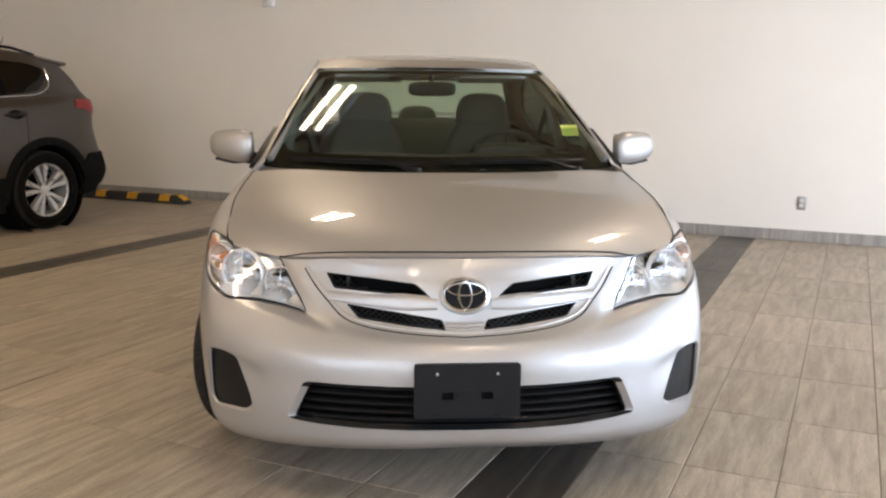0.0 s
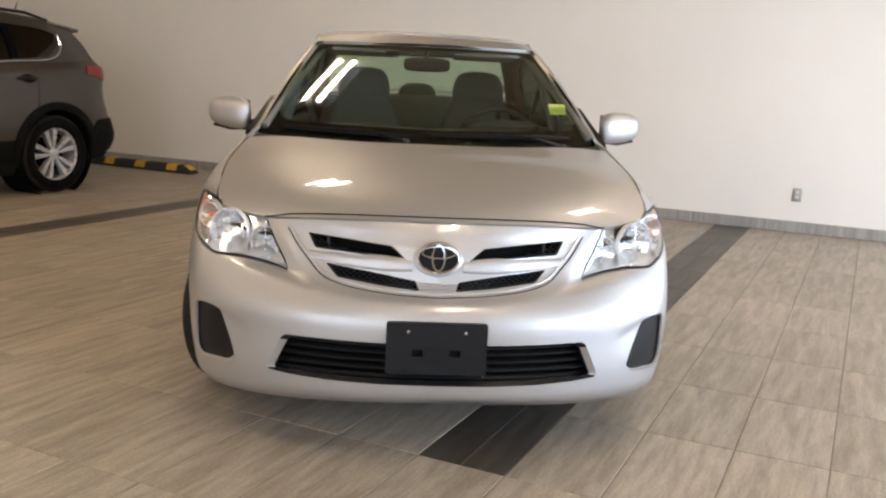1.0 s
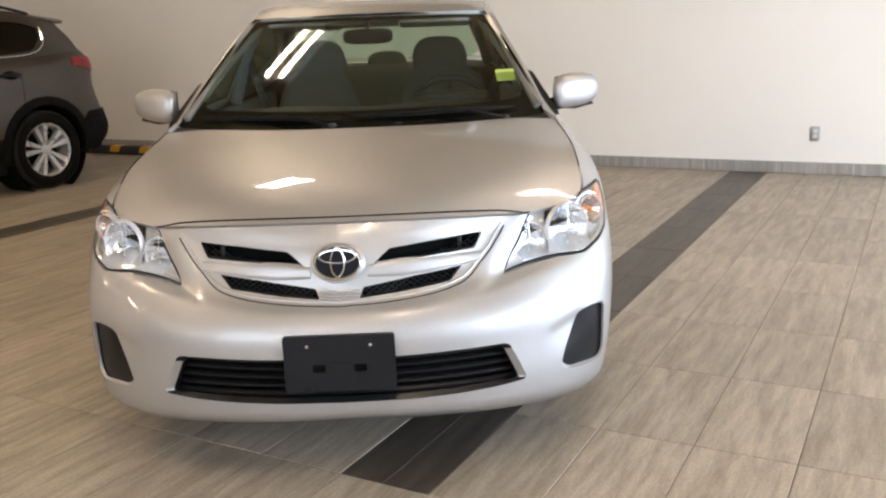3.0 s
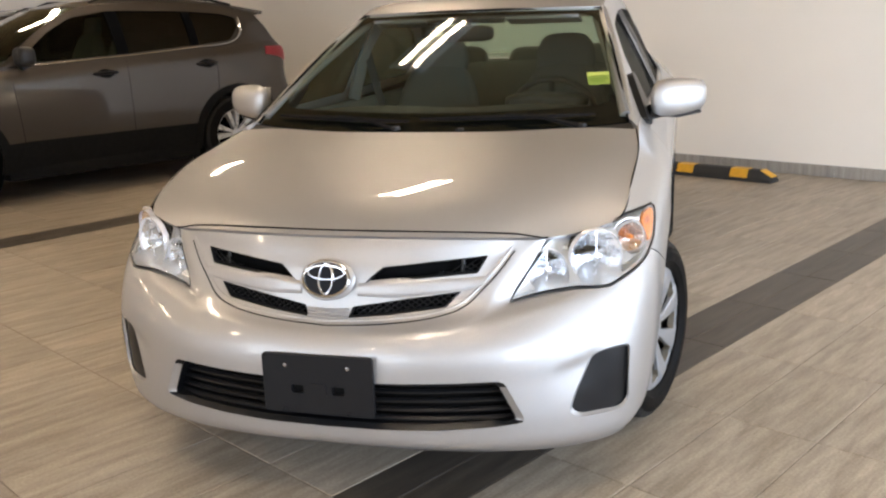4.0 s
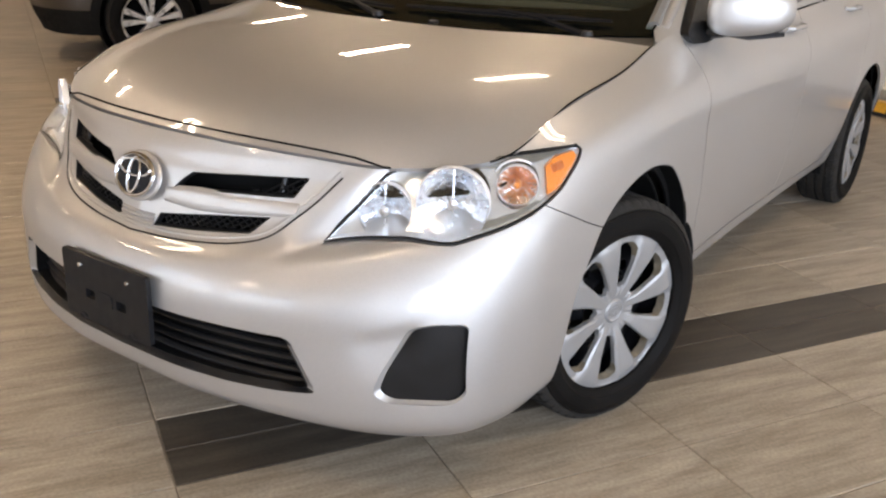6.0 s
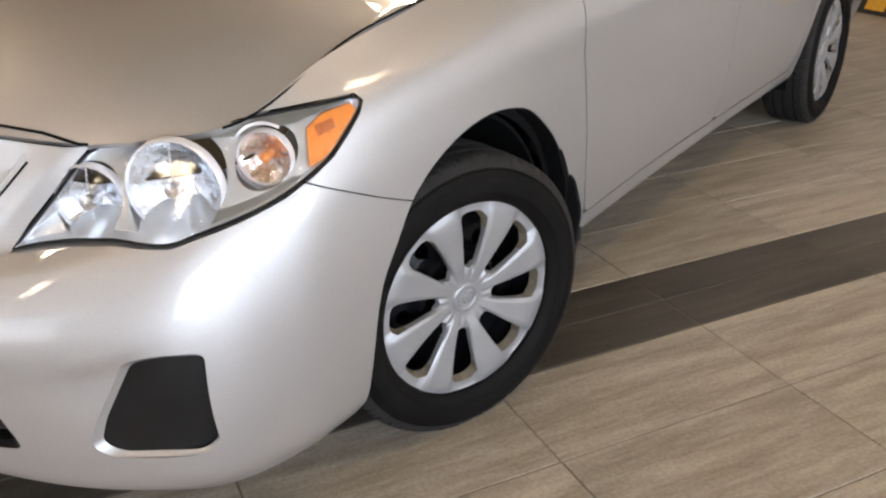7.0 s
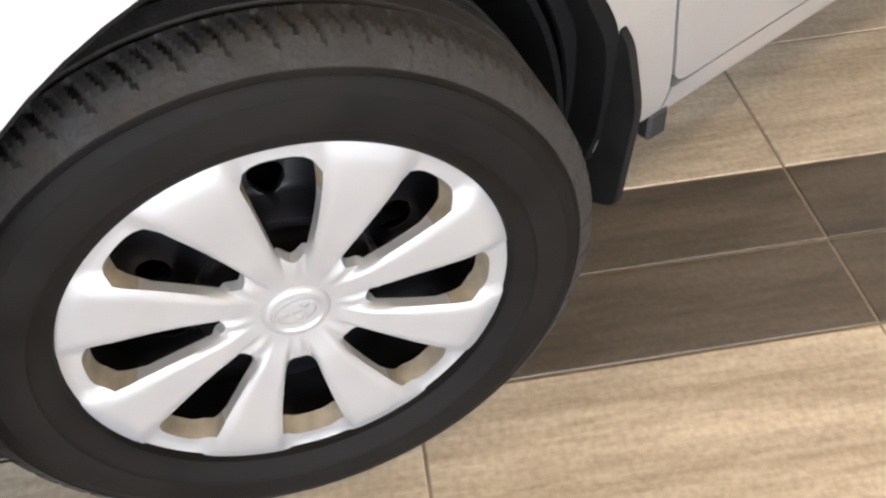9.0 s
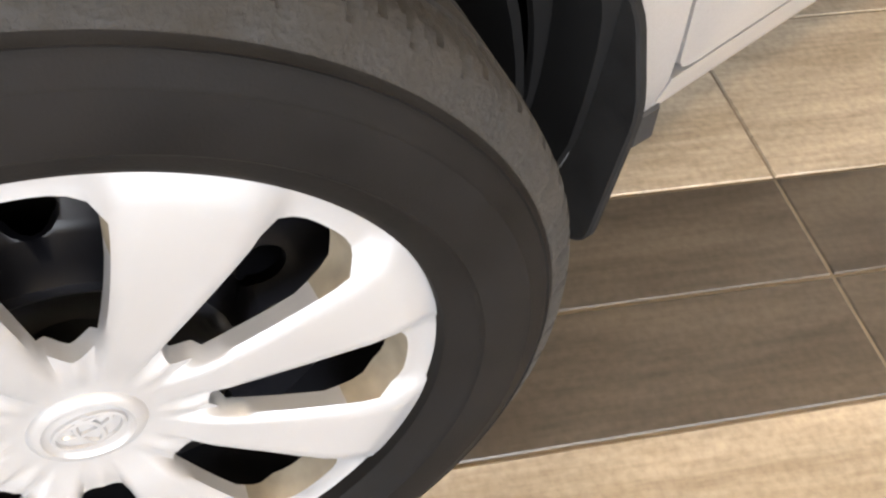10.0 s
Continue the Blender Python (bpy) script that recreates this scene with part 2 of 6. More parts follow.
def soup(verts, faces):
    bm = bmesh.new()
    vs = [bm.verts.new(v) for v in verts]
    for f in faces:
        try:
            bm.faces.new([vs[i] for i in f])
        except ValueError:
            pass
    return bm


def joined(*bms):
    out = bmesh.new()
    me = bpy.data.meshes.new("tmp")
    for b in bms:
        b.to_mesh(me)
        b.free()
        out.from_mesh(me)
    bpy.data.meshes.remove(me)
    return out


def box(x0, x1, y0, y1, z0, z1, bevel=0.0, seg=2):
    bm = bmesh.new()
    bmesh.ops.create_cube(bm, size=1, matrix=Matrix.LocRotScale(((x0 + x1) / 2, (y0 + y1) / 2, (z0 + z1) / 2), None, (x1 - x0, y1 - y0, z1 - z0)))
    if bevel:
        bmesh.ops.bevel(bm, geom=bm.edges[:], offset=bevel, segments=seg, affect="EDGES", profile=0.5)
    return bm


def moved(bm, m):
    bmesh.ops.transform(bm, matrix=m, verts=bm.verts)
    if m.determinant() < 0:
        bmesh.ops.reverse_faces(bm, faces=bm.faces)
    return bm


def spline(pts, n):
    """A smooth curve through points, n samples to each span."""
    p = np.array(pts, float)
    d = np.maximum(np.linalg.norm(np.diff(p, axis=0), axis=1), 1e-6) ** 0.5
    t = np.concatenate([[0], np.cumsum(d)])
    m = np.zeros_like(p)
    s = np.diff(p, axis=0) / d[:, None]
    m[0], m[-1] = s[0], s[-1]
    for i in range(1, len(p) - 1):
        m[i] = (s[i - 1] * d[i] + s[i] * d[i - 1]) / (d[i] + d[i - 1])
    out = []
    for i in range(len(p) - 1):
        for k in range(n):
            a = k / n
            out.append((1 + 2 * a) * (1 - a) ** 2 * p[i] + a * (1 - a) ** 2 * d[i] * m[i] + a * a * (3 - 2 * a) * p[i + 1] + a * a * (a - 1) * d[i] * m[i + 1])
    out.append(p[-1])
    return np.array(out)


def loft(rows, nu, nv):
    """A grid of points through curves of equal count: nu samples a span along them, nv across."""
    g = np.array([spline(r, nu) for r in rows])
    return np.array([spline(g[:, j], nv) for j in range(g.shape[1])]).transpose(1, 0, 2)


def normals(g):
    a = np.gradient(g, axis=1)
    b = np.gradient(g, axis=0)
    n = np.cross(a, b)
    return n / np.maximum(np.linalg.norm(n, axis=2, keepdims=True), 1e-9)


def sheet(g, flip=False):
    r, c = g.shape[:2]
    f = [(i * c + j, i * c + j + 1, (i + 1) * c + j + 1, (i + 1) * c + j) for i in range(r - 1) for j in range(c - 1)]
    if flip:
        f = [q[::-1] for q in f]
    return soup(g.reshape(-1, 3), f)


def shell(g, thick, out=1, lift=0.0):
    """A closed slab on the grid: thick metres inward. out: +1 where the grid's normal points outward."""
    r, c = g.shape[:2]
    nn = normals(g) * out
    v = np.concatenate([(g + nn * lift).reshape(-1, 3), (g + nn * (lift - thick)).reshape(-1, 3)])
    k = r * c
    f = []
    for i in range(r - 1):
        for j in range(c - 1):
            q = (i * c + j, i * c + j + 1, (i + 1) * c + j + 1, (i + 1) * c + j)
            f += [q, tuple(k + a for a in q[::-1])]
    rim = [(i, 0) for i in range(r)] + [(r - 1, j) for j in range(1, c)] + [(i, c - 1) for i in range(r - 2, -1, -1)] + [(0, j) for j in range(c - 2, 0, -1)]
    ids = [i * c + j for i, j in rim]
    f += [(a, k + a, k + b, b) for a, b in zip(ids, ids[1:] + ids[:1])]
    bm = soup(v, f)
    bmesh.ops.recalc_face_normals(bm, faces=bm.faces)
    return bm


def prism(pts, place, d):
    """A closed prism: the outline (a, b) is laid by place(a, b), and pushed along d."""
    lo = [Vector(place(a, b)) for a, b in pts]
    n = len(lo)
    bm = soup([*lo, *[p + Vector(d) for p in lo]], [tuple(range(n)), tuple(range(2 * n - 1, n - 1, -1))] + [(i, (i + 1) % n, n + (i + 1) % n, n + i) for i in range(n)])
    bmesh.ops.recalc_face_normals(bm, faces=bm.faces)
    return bm


def side_prism(pts, x0=0.3, x1=1.3):
    """Outline in (y, z), pushed along x."""
    return prism(pts, lambda a, b: (x0, a, b), (x1 - x0, 0, 0))


def front_prism(pts, y0=-1.3, y1=-0.3):
    """Outline in (x, z), pushed along y."""
    return prism(pts, lambda a, b: (a, y0, b), (0, y1 - y0, 0))


def temp(bm):
    me = bpy.data.meshes.new("tmp")
    bm.to_mesh(me)
    bm.free()
    return new("tmp", me)


def carve(bm, *steps, selfcut=False):
    """Boolean steps ('DIFFERENCE' or 'INTERSECT', cutter bmesh) on a closed bmesh; gives a mesh."""
    ob = temp(bm)
    cutters = []
    for op, cb in steps:
        c = temp(cb)
        cutters.append(c)
        md = ob.modifiers.new("cut", "BOOLEAN")
        md.operation, md.solver, md.object, md.use_self = op, "EXACT", c, selfcut
    dg = bpy.context.evaluated_depsgraph_get()
    dg.update()
    me = bpy.data.meshes.new_from_object(ob.evaluated_get(dg))
    for o in (ob, *cutters):
        d = o.data
        bpy.data.objects.remove(o)
        bpy.data.meshes.remove(d)
    return me


def to_bm(me):
    bm = bmesh.new()
    bm.from_mesh(me)
    return bm


def mirrored(me):
    return moved(to_bm(me), Matrix.Diagonal((-1, 1, 1, 1)))


def rounded(pts, r, n=4):
    """An outline with its corners rounded."""
    out = []
    k = len(pts)
    for i in range(k):
        p, a, b = Vector(pts[i]), Vector(pts[i - 1]), Vector(pts[(i + 1) % k])
        ra = min(r, (a - p).length * 0.45, (b - p).length * 0.45)
        p0, p1 = p + (a - p).normalized() * ra, p + (b - p).normalized() * ra
        for j in range(n + 1):
            t = j / n
            out.append(tuple((1 - t) ** 2 * p0 + 2 * t * (1 - t) * p + t * t * p1))
    return out


def circle(cy, cz, r, n=64, a0=0.0, a1=360.0):
    return [(cy + r * math.cos(radians(a0 + (a1 - a0) * i / n)), cz + r * math.sin(radians(a0 + (a1 - a0) * i / n))) for i in range(n)]


def tube(pts, r, sides=8, closed=False, flat=1.0):
    """A round rod along points."""
    p = [Vector(q) for q in pts]
    n = len(p)
    bm = bmesh.new()
    rings = []
    side = None
    for i in range(n):
        a, b = (p[i - 1], p[(i + 1) % n]) if closed else (p[max(i - 1, 0)], p[min(i + 1, n - 1)])
        t = (b - a).normalized()
        if side is None:
            side = t.orthogonal().normalized()
        side = (side - t * side.dot(t)).normalized()
        up = t.cross(side)
        rad = r[i] if isinstance(r, (list, tuple)) else r
        rings.append([bm.verts.new(p[i] + side * rad * math.cos(2 * math.pi * k / sides) + up * rad * flat * math.sin(2 * math.pi * k / sides)) for k in range(sides)])
    for i in range(n if closed else n - 1):
        a, b = rings[i], rings[(i + 1) % n]
        for k in range(sides):
            bm.faces.new((a[k], a[(k + 1) % sides], b[(k + 1) % sides], b[k]))
    if not closed:
        bm.faces.new(rings[0][::-1])
        bm.faces.new(rings[-1])
    bmesh.ops.recalc_face_normals(bm, faces=bm.faces)
    return bm


def turned(profile, n=64, closed=True):
    """A body of revolution about x: profile of (x, r)."""
    m = len(profile)
    v, f = [], []
    for i in range(n):
        a = 2 * math.pi * i / n
        v += [(x, r * math.cos(a), r * math.sin(a)) for x, r in profile]
    for i in range(n):
        for j in range(m if closed else m - 1):
            a, b, c, d = i * m + j, i * m + (j + 1) % m, ((i + 1) % n) * m + (j + 1) % m, ((i + 1) % n) * m + j
            f.append((a, b, c, d))
    bm = soup(v, f)
    bmesh.ops.remove_doubles(bm, verts=bm.verts, dist=1e-6)
    bmesh.ops.recalc_face_normals(bm, faces=bm.faces)
    return bm


# ---------------------------------------------------------------- the hall
def hall_box(name, v0, v1, u0, u1, z0, z1, material, label, category, bevel=0.0):
    ob = part(name, box(v0, v1, u0, u1, z0, z1, bevel), material, smooth=0)
    ob.matrix_world = HALL
    return tagged(ob, label, category, kind="structure")


def pierced_wall(name, along, a0, a1, z1, at, thick, holes, label):
    """A wall with openings through it. along: 'u' or 'v'; holes: (a, b, z, z)."""
    xs = sorted({a0, a1, *[h[0] for h in holes], *[h[1] for h in holes]})
    zs = sorted({0.0, z1, *[h[2] for h in holes], *[h[3] for h in holes]})
    bm = bmesh.new()
    me = bpy.data.meshes.new("tmp")
    for i in range(len(xs) - 1):
        for j in range(len(zs) - 1):
            cx, cz = (xs[i] + xs[i + 1]) / 2, (zs[j] + zs[j + 1]) / 2
            if any(h[0] < cx < h[1] and h[2] < cz < h[3] for h in holes):
                continue
            b = box(xs[i], xs[i + 1], at, at + thick, zs[j], zs[j + 1]) if along == "v" else box(at, at + thick, xs[i], xs[i + 1], zs[j], zs[j + 1])
            b.to_mesh(me)
            b.free()
            bm.from_mesh(me)
    bmesh.ops.remove_doubles(bm, verts=bm.verts, dist=1e-5)
    inner = [f for f in bm.faces if any(g is not f and set(g.verts) == set(f.verts) for g in f.verts[0].link_faces)]
    bmesh.ops.delete(bm, geom=inner, context="FACES_ONLY")
    ob = part(name, bm, WALL_PAINT, smooth=0)
    ob.matrix_world = HALL
    return tagged(ob, label, "wall", kind="structure")


hall_box("wall_north", LEFT_V - 0.2, RIGHT_V + 0.2, WALL_U, WALL_U + 0.2, 0, CEIL, WALL_PAINT, "plain cream painted showroom wall behind the parked cars", "wall")
RIGHT_HOLES = [(-3.6, -0.9, 0.35, 2.85), (-0.6, 2.1, 0.35, 2.85), (2.4, 5.0, 0.35, 2.85)]
# the south windows are assumed, out of view, to light the cars' fronts
BACK_HOLES = [(-1.4, 1.4, 0.35, 2.85), (1.8, 4.6, 0.35, 2.85)]
pierced_wall("wall_east", "u", BACK_U, WALL_U, CEIL, RIGHT_V, 0.2, RIGHT_HOLES, "cream painted wall with large shop windows")
pierced_wall("wall_south", "v", LEFT_V, RIGHT_V, CEIL, BACK_U - 0.2, 0.2, BACK_HOLES, "unseen cream painted wall with two assumed shop windows")
hall_box("wall_west", LEFT_V - 0.2, LEFT_V, BACK_U, WALL_U, 0, CEIL, WALL_PAINT, "plain cream painted end wall of the showroom", "wall")
hall_box("ceiling", LEFT_V - 0.2, RIGHT_V + 0.2, BACK_U - 0.2, WALL_U + 0.2, CEIL, CEIL + 0.15, CEIL_PAINT, "warm beige board ceiling of the showroom", "ceiling")


def window(name, along, a0, a1, z0, z1, at):
    """A shop window: frame with a mullion and a transom, and a glass pane in each field."""
    w = thing(name, HALL.copy(), "large unseen shop window with a dark aluminium frame", "window", kind="structure")

    def bar(nm, p0, p1, q0, q1):
        b = box(p0, p1, at + 0.06, at + 0.13, q0, q1, 0.004, 1) if along == "v" else box(at + 0.06, at + 0.13, p0, p1, q0, q1, 0.004, 1)
        part(nm, b, FRAME_ALU, w)
    m = (a0 + a1) / 2
    t = z0 + (z1 - z0) * 0.72
    bar("frame_post", a0, a0 + 0.06, z0, z1)
    bar("frame_post", a1 - 0.06, a1, z0, z1)
    bar("mullion", m - 0.03, m + 0.03, z0 + 0.06, z1 - 0.06)
    bar("frame_rail", a0 + 0.06, a1 - 0.06, z0, z0 + 0.06)
    bar("frame_rail", a0 + 0.06, a1 - 0.06, z1 - 0.06, z1)
    for p0, p1 in ((a0 + 0.06, m - 0.03), (m + 0.03, a1 - 0.06)):
        bar("transom", p0, p1, t - 0.025, t + 0.025)
        for q0, q1 in ((z0 + 0.06, t - 0.025), (t + 0.025, z1 - 0.06)):
            b = box(p0, p1, at + 0.09, at + 0.096, q0, q1) if along == "v" else box(at + 0.09, at + 0.096, p0, p1, q0, q1)
            part("pane", b, PANE, w, smooth=0).visible_shadow = False


for i, h in enumerate(RIGHT_HOLES):
    window(f"window_{i + 1}", "u", *h, RIGHT_V)
    area_lamp("window_daylight", HALL @ look((RIGHT_V + 0.25, (h[0] + h[1]) / 2, 1.6), (0, (h[0] + h[1]) / 2, 1.6)), 2.6, 2.4, DAY, (0.60, 0.785, 1.0))
# assumed windows, each with an added lamp for fill daylight
for i, h in enumerate(BACK_HOLES):
    window(f"window_{i + 4}", "v", *h, BACK_U - 0.2)
    area_lamp("window_daylight", HALL @ look(((h[0] + h[1]) / 2, BACK_U - 0.25, 1.6), ((h[0] + h[1]) / 2, 0, 1.6)), 2.7, 2.4, DAY_BACK, (0.60, 0.785, 1.0))


# ceiling lights: twin lit diffusers in a white tray
def twin_tube_light(m):
    t = thing("ceiling_light", m, "white twin-tube fluorescent batten fixed to the ceiling", "ceiling light", group="fluorescent ceiling lights")
    part("tray", box(-0.225, 0.225, -0.41, 0.41, -0.05, 0, 0.008), FITTING, t)
    for x in (-0.088, 0.088):
        prof = [(-0.031, -0.052), (-0.028, -0.064), (-0.016, -0.074), (0.016, -0.074), (0.028, -0.064), (0.031, -0.052)]
        part("tube", prism(prof, lambda a, b: (x + a, -0.38, b), (0, 0.76, 0)), TUBE, t, "lit fluorescent diffuser")
        for y in (-0.395, 0.395):
            part("tube_holder", box(x - 0.06, x + 0.06, y - 0.012, y + 0.012, -0.09, -0.0505, 0.004, 1), FITTING, t)
    return t


first = None
for v in LIGHT_V:
    for u in LIGHT_U:
        m = HALL @ pose(v, u, CEIL)
        first = twin_tube_light(m) if first is None else first
        if first.matrix_world != m and (v, u) != (LIGHT_V[0], LIGHT_U[0]):
            copy_thing(first, m)


# parking stops: rubber wedges with yellow tape
def parking_stop(v_mid, label):
    t = thing("parking_stop", HALL @ pose(v_mid, 4.78, 0), label, "parking stop", group="parking stops along the wall")
    L = 1.0
    prof = [(-0.075, 0.0), (-0.072, 0.035), (-0.045, 0.095), (0.045, 0.095), (0.072, 0.035), (0.075, 0.0)]
    vs, fs = [], []
    xs = [-L, -L + 0.10, L - 0.10, L]
    for x in xs:
        k = 0.45 if abs(x) == L else 1.0
        vs += [(x, a, b * k) for a, b in prof]
    n = len(prof)
    for i in range(3):
        fs += [(i * n + j, i * n + (j + 1) % n, (i + 1) * n + (j + 1) % n, (i + 1) * n + j) for j in range(n)]
    fs += [tuple(range(n)), tuple(range(4 * n - 1, 3 * n - 1, -1))]
    bm = soup(vs, fs)
    bmesh.ops.recalc_face_normals(bm, faces=bm.faces)
    bmesh.ops.bevel(bm, geom=bm.edges[:], offset=0.004, segments=1, affect="EDGES")
    part("body", bm, STOP_RUBBER, t)

    def tape(x0, x1, z0=0.030, z1=0.1):
        e = 0.0025
        pr = [(-0.074 - e, 0.030), (-0.045 - e * 0.6, 0.095 + e), (0.045, 0.095 + e), (0.0452, 0.0955), (-0.0449, 0.0955), (-0.0735, 0.0305)]
        return prism([(a, b) for a, b in pr], lambda a, b: (x0, a, b), (x1 - x0, 0, 0))
    for x in (-0.72, -0.24, 0.24, 0.72):
        part("yellow_tape", tape(x - 0.075, x + 0.075), STOP_YELLOW, t, "bright yellow reflective tape")
    for s in (-1, 1):
        e = 0.003
        x0, x1 = s * (L - 0.103), s * (L - 0.006)
        vs = [(x0, -0.05, 0.096 + e), (x0, 0.05, 0.096 + e), (x1, 0.05, 0.045 + e), (x1, -0.05, 0.045 + e), (x0, -0.05, 0.0955), (x0, 0.05, 0.0955), (x1, 0.05, 0.0445), (x1, -0.05, 0.0445)]
        b = soup(vs, [(0, 1, 2, 3), (7, 6, 5, 4), (0, 4, 5, 1), (1, 5, 6, 2), (2, 6, 7, 3), (3, 7, 4, 0)])
        bmesh.ops.recalc_face_normals(b, faces=b.faces)
        part("end_tape", b, STOP_YELLOW, t, "bright yellow reflective tape")
    return t


parking_stop(-1.785, "black rubber parking stop with yellow tape behind the silver sedan")
parking_stop(-6.40, "black rubber parking stop with yellow tape behind the brown crossover")

# wall socket
sock = thing("wall_socket", HALL @ pose(0.99, WALL_U, 0.335), "steel wall socket plate on the cream wall", "socket")
part("cover_plate", box(-0.037, 0.037, -0.007, 0, -0.06, 0.06, 0.003), OUTLET_GREY, sock)
for z in (-0.021, 0.021):
    part("receptacle", box(-0.017, 0.017, -0.010, -0.0072, z - 0.015, z + 0.015, 0.003), SOCKET, sock, "ivory receptacle")
# small white sensor high on the wall
sens = thing("wall_sensor", HALL @ pose(-4.55, WALL_U, 2.22), "small white sensor box high on the wall", "sensor")
part("body", box(-0.07, 0.07, -0.06, 0, -0.05, 0.09, 0.015), FITTING, sens)
part("lens", moved(turned([(0, 0.001), (0.012, 0.02), (0.0, 0.03)], 16, False), pose(0, -0.06, 0.0, 0, 0, -90)), SOCKET, sens)

# ---------------------------------------------------------------- wheels
def tyre(R, rim, half, grooves=True, n=720, flat=1.0):
    """Tyre about x, its outer side at +x: rounded walls, tread ribs, cross cuts on the shoulders."""
    prof = [(-half * 0.72, rim), (-half * 0.95, rim + 0.012), (-half * 1.06, rim + (R - rim) * 0.45), (-half * 1.0, rim + (R - rim) * 0.72), (-half * 0.86, R - 0.010), (-half * 0.74, R - 0.002)]
    ribs = []
    for a in (-0.42, 0.0, 0.42):
        ribs += [(half * (a - 0.055), R), (half * (a - 0.045), R - 0.007), (half * (a + 0.045), R - 0.007), (half * (a + 0.055), R)]
    outer = [(half * 0.52, R - 0.0004), (half * 0.60, R - 0.0007), (half * 0.67, R - 0.0012), (half * 0.74, R - 0.002), (half * 0.80, R - 0.0052), (half * 0.86, R - 0.010), (half * 0.93, R - 0.022), (half * 0.945, R - 0.024), (half * 0.965, R - 0.026), (half * 0.985, R - 0.0275), (half * 0.975, R - 0.029), (half * 1.0, rim + (R - rim) * 0.66), (half * 1.03, rim + (R - rim) * 0.57), (half * 1.042, rim + (R - rim) * 0.555), (half * 1.045, rim + (R - rim) * 0.52),
             (half * 1.06, rim + (R - rim) * 0.42), (half * 1.04, rim + (R - rim) * 0.24), (half * 1.03, rim + 0.022), (half * 1.0, rim + 0.019), (half * 0.97, rim + 0.010), (half * 0.9, rim + 0.002), (half * 0.72, rim - 0.002)]
    full = prof + (ribs if grooves else []) + outer
    m = len(full)
    v, f = [], []
    for i in range(n):
        a = 2 * math.pi * i / n
        for x, r in full:
            if grooves and 0.5 * half < abs(x) < 0.9 * half and r > R - 0.016:
                k = (i + int((abs(x) / half - 0.5) * 14)) % 13      # slanted sipes, a long one and a short one in turn
                if k in (0, 1) or (k == 7 and abs(x) < 0.76 * half):
                    r -= 0.0042
            v.append((x, r * math.cos(a), r * math.sin(a)))
    for i in range(n):
        for j in range(m):
            f.append((i * m + j, i * m + (j + 1) % m, ((i + 1) % n) * m + (j + 1) % m, ((i + 1) % n) * m + j))
    v = [(x, y, max(z, -flat)) for x, y, z in v]
    bm = soup(v, f)
    bmesh.ops.recalc_face_normals(bm, faces=bm.faces)
    for q in bm.faces:
        c = q.calc_center_median()
        q.material_index = 1 if math.hypot(c.y, c.z) > R - 0.025 else 0
    return bm


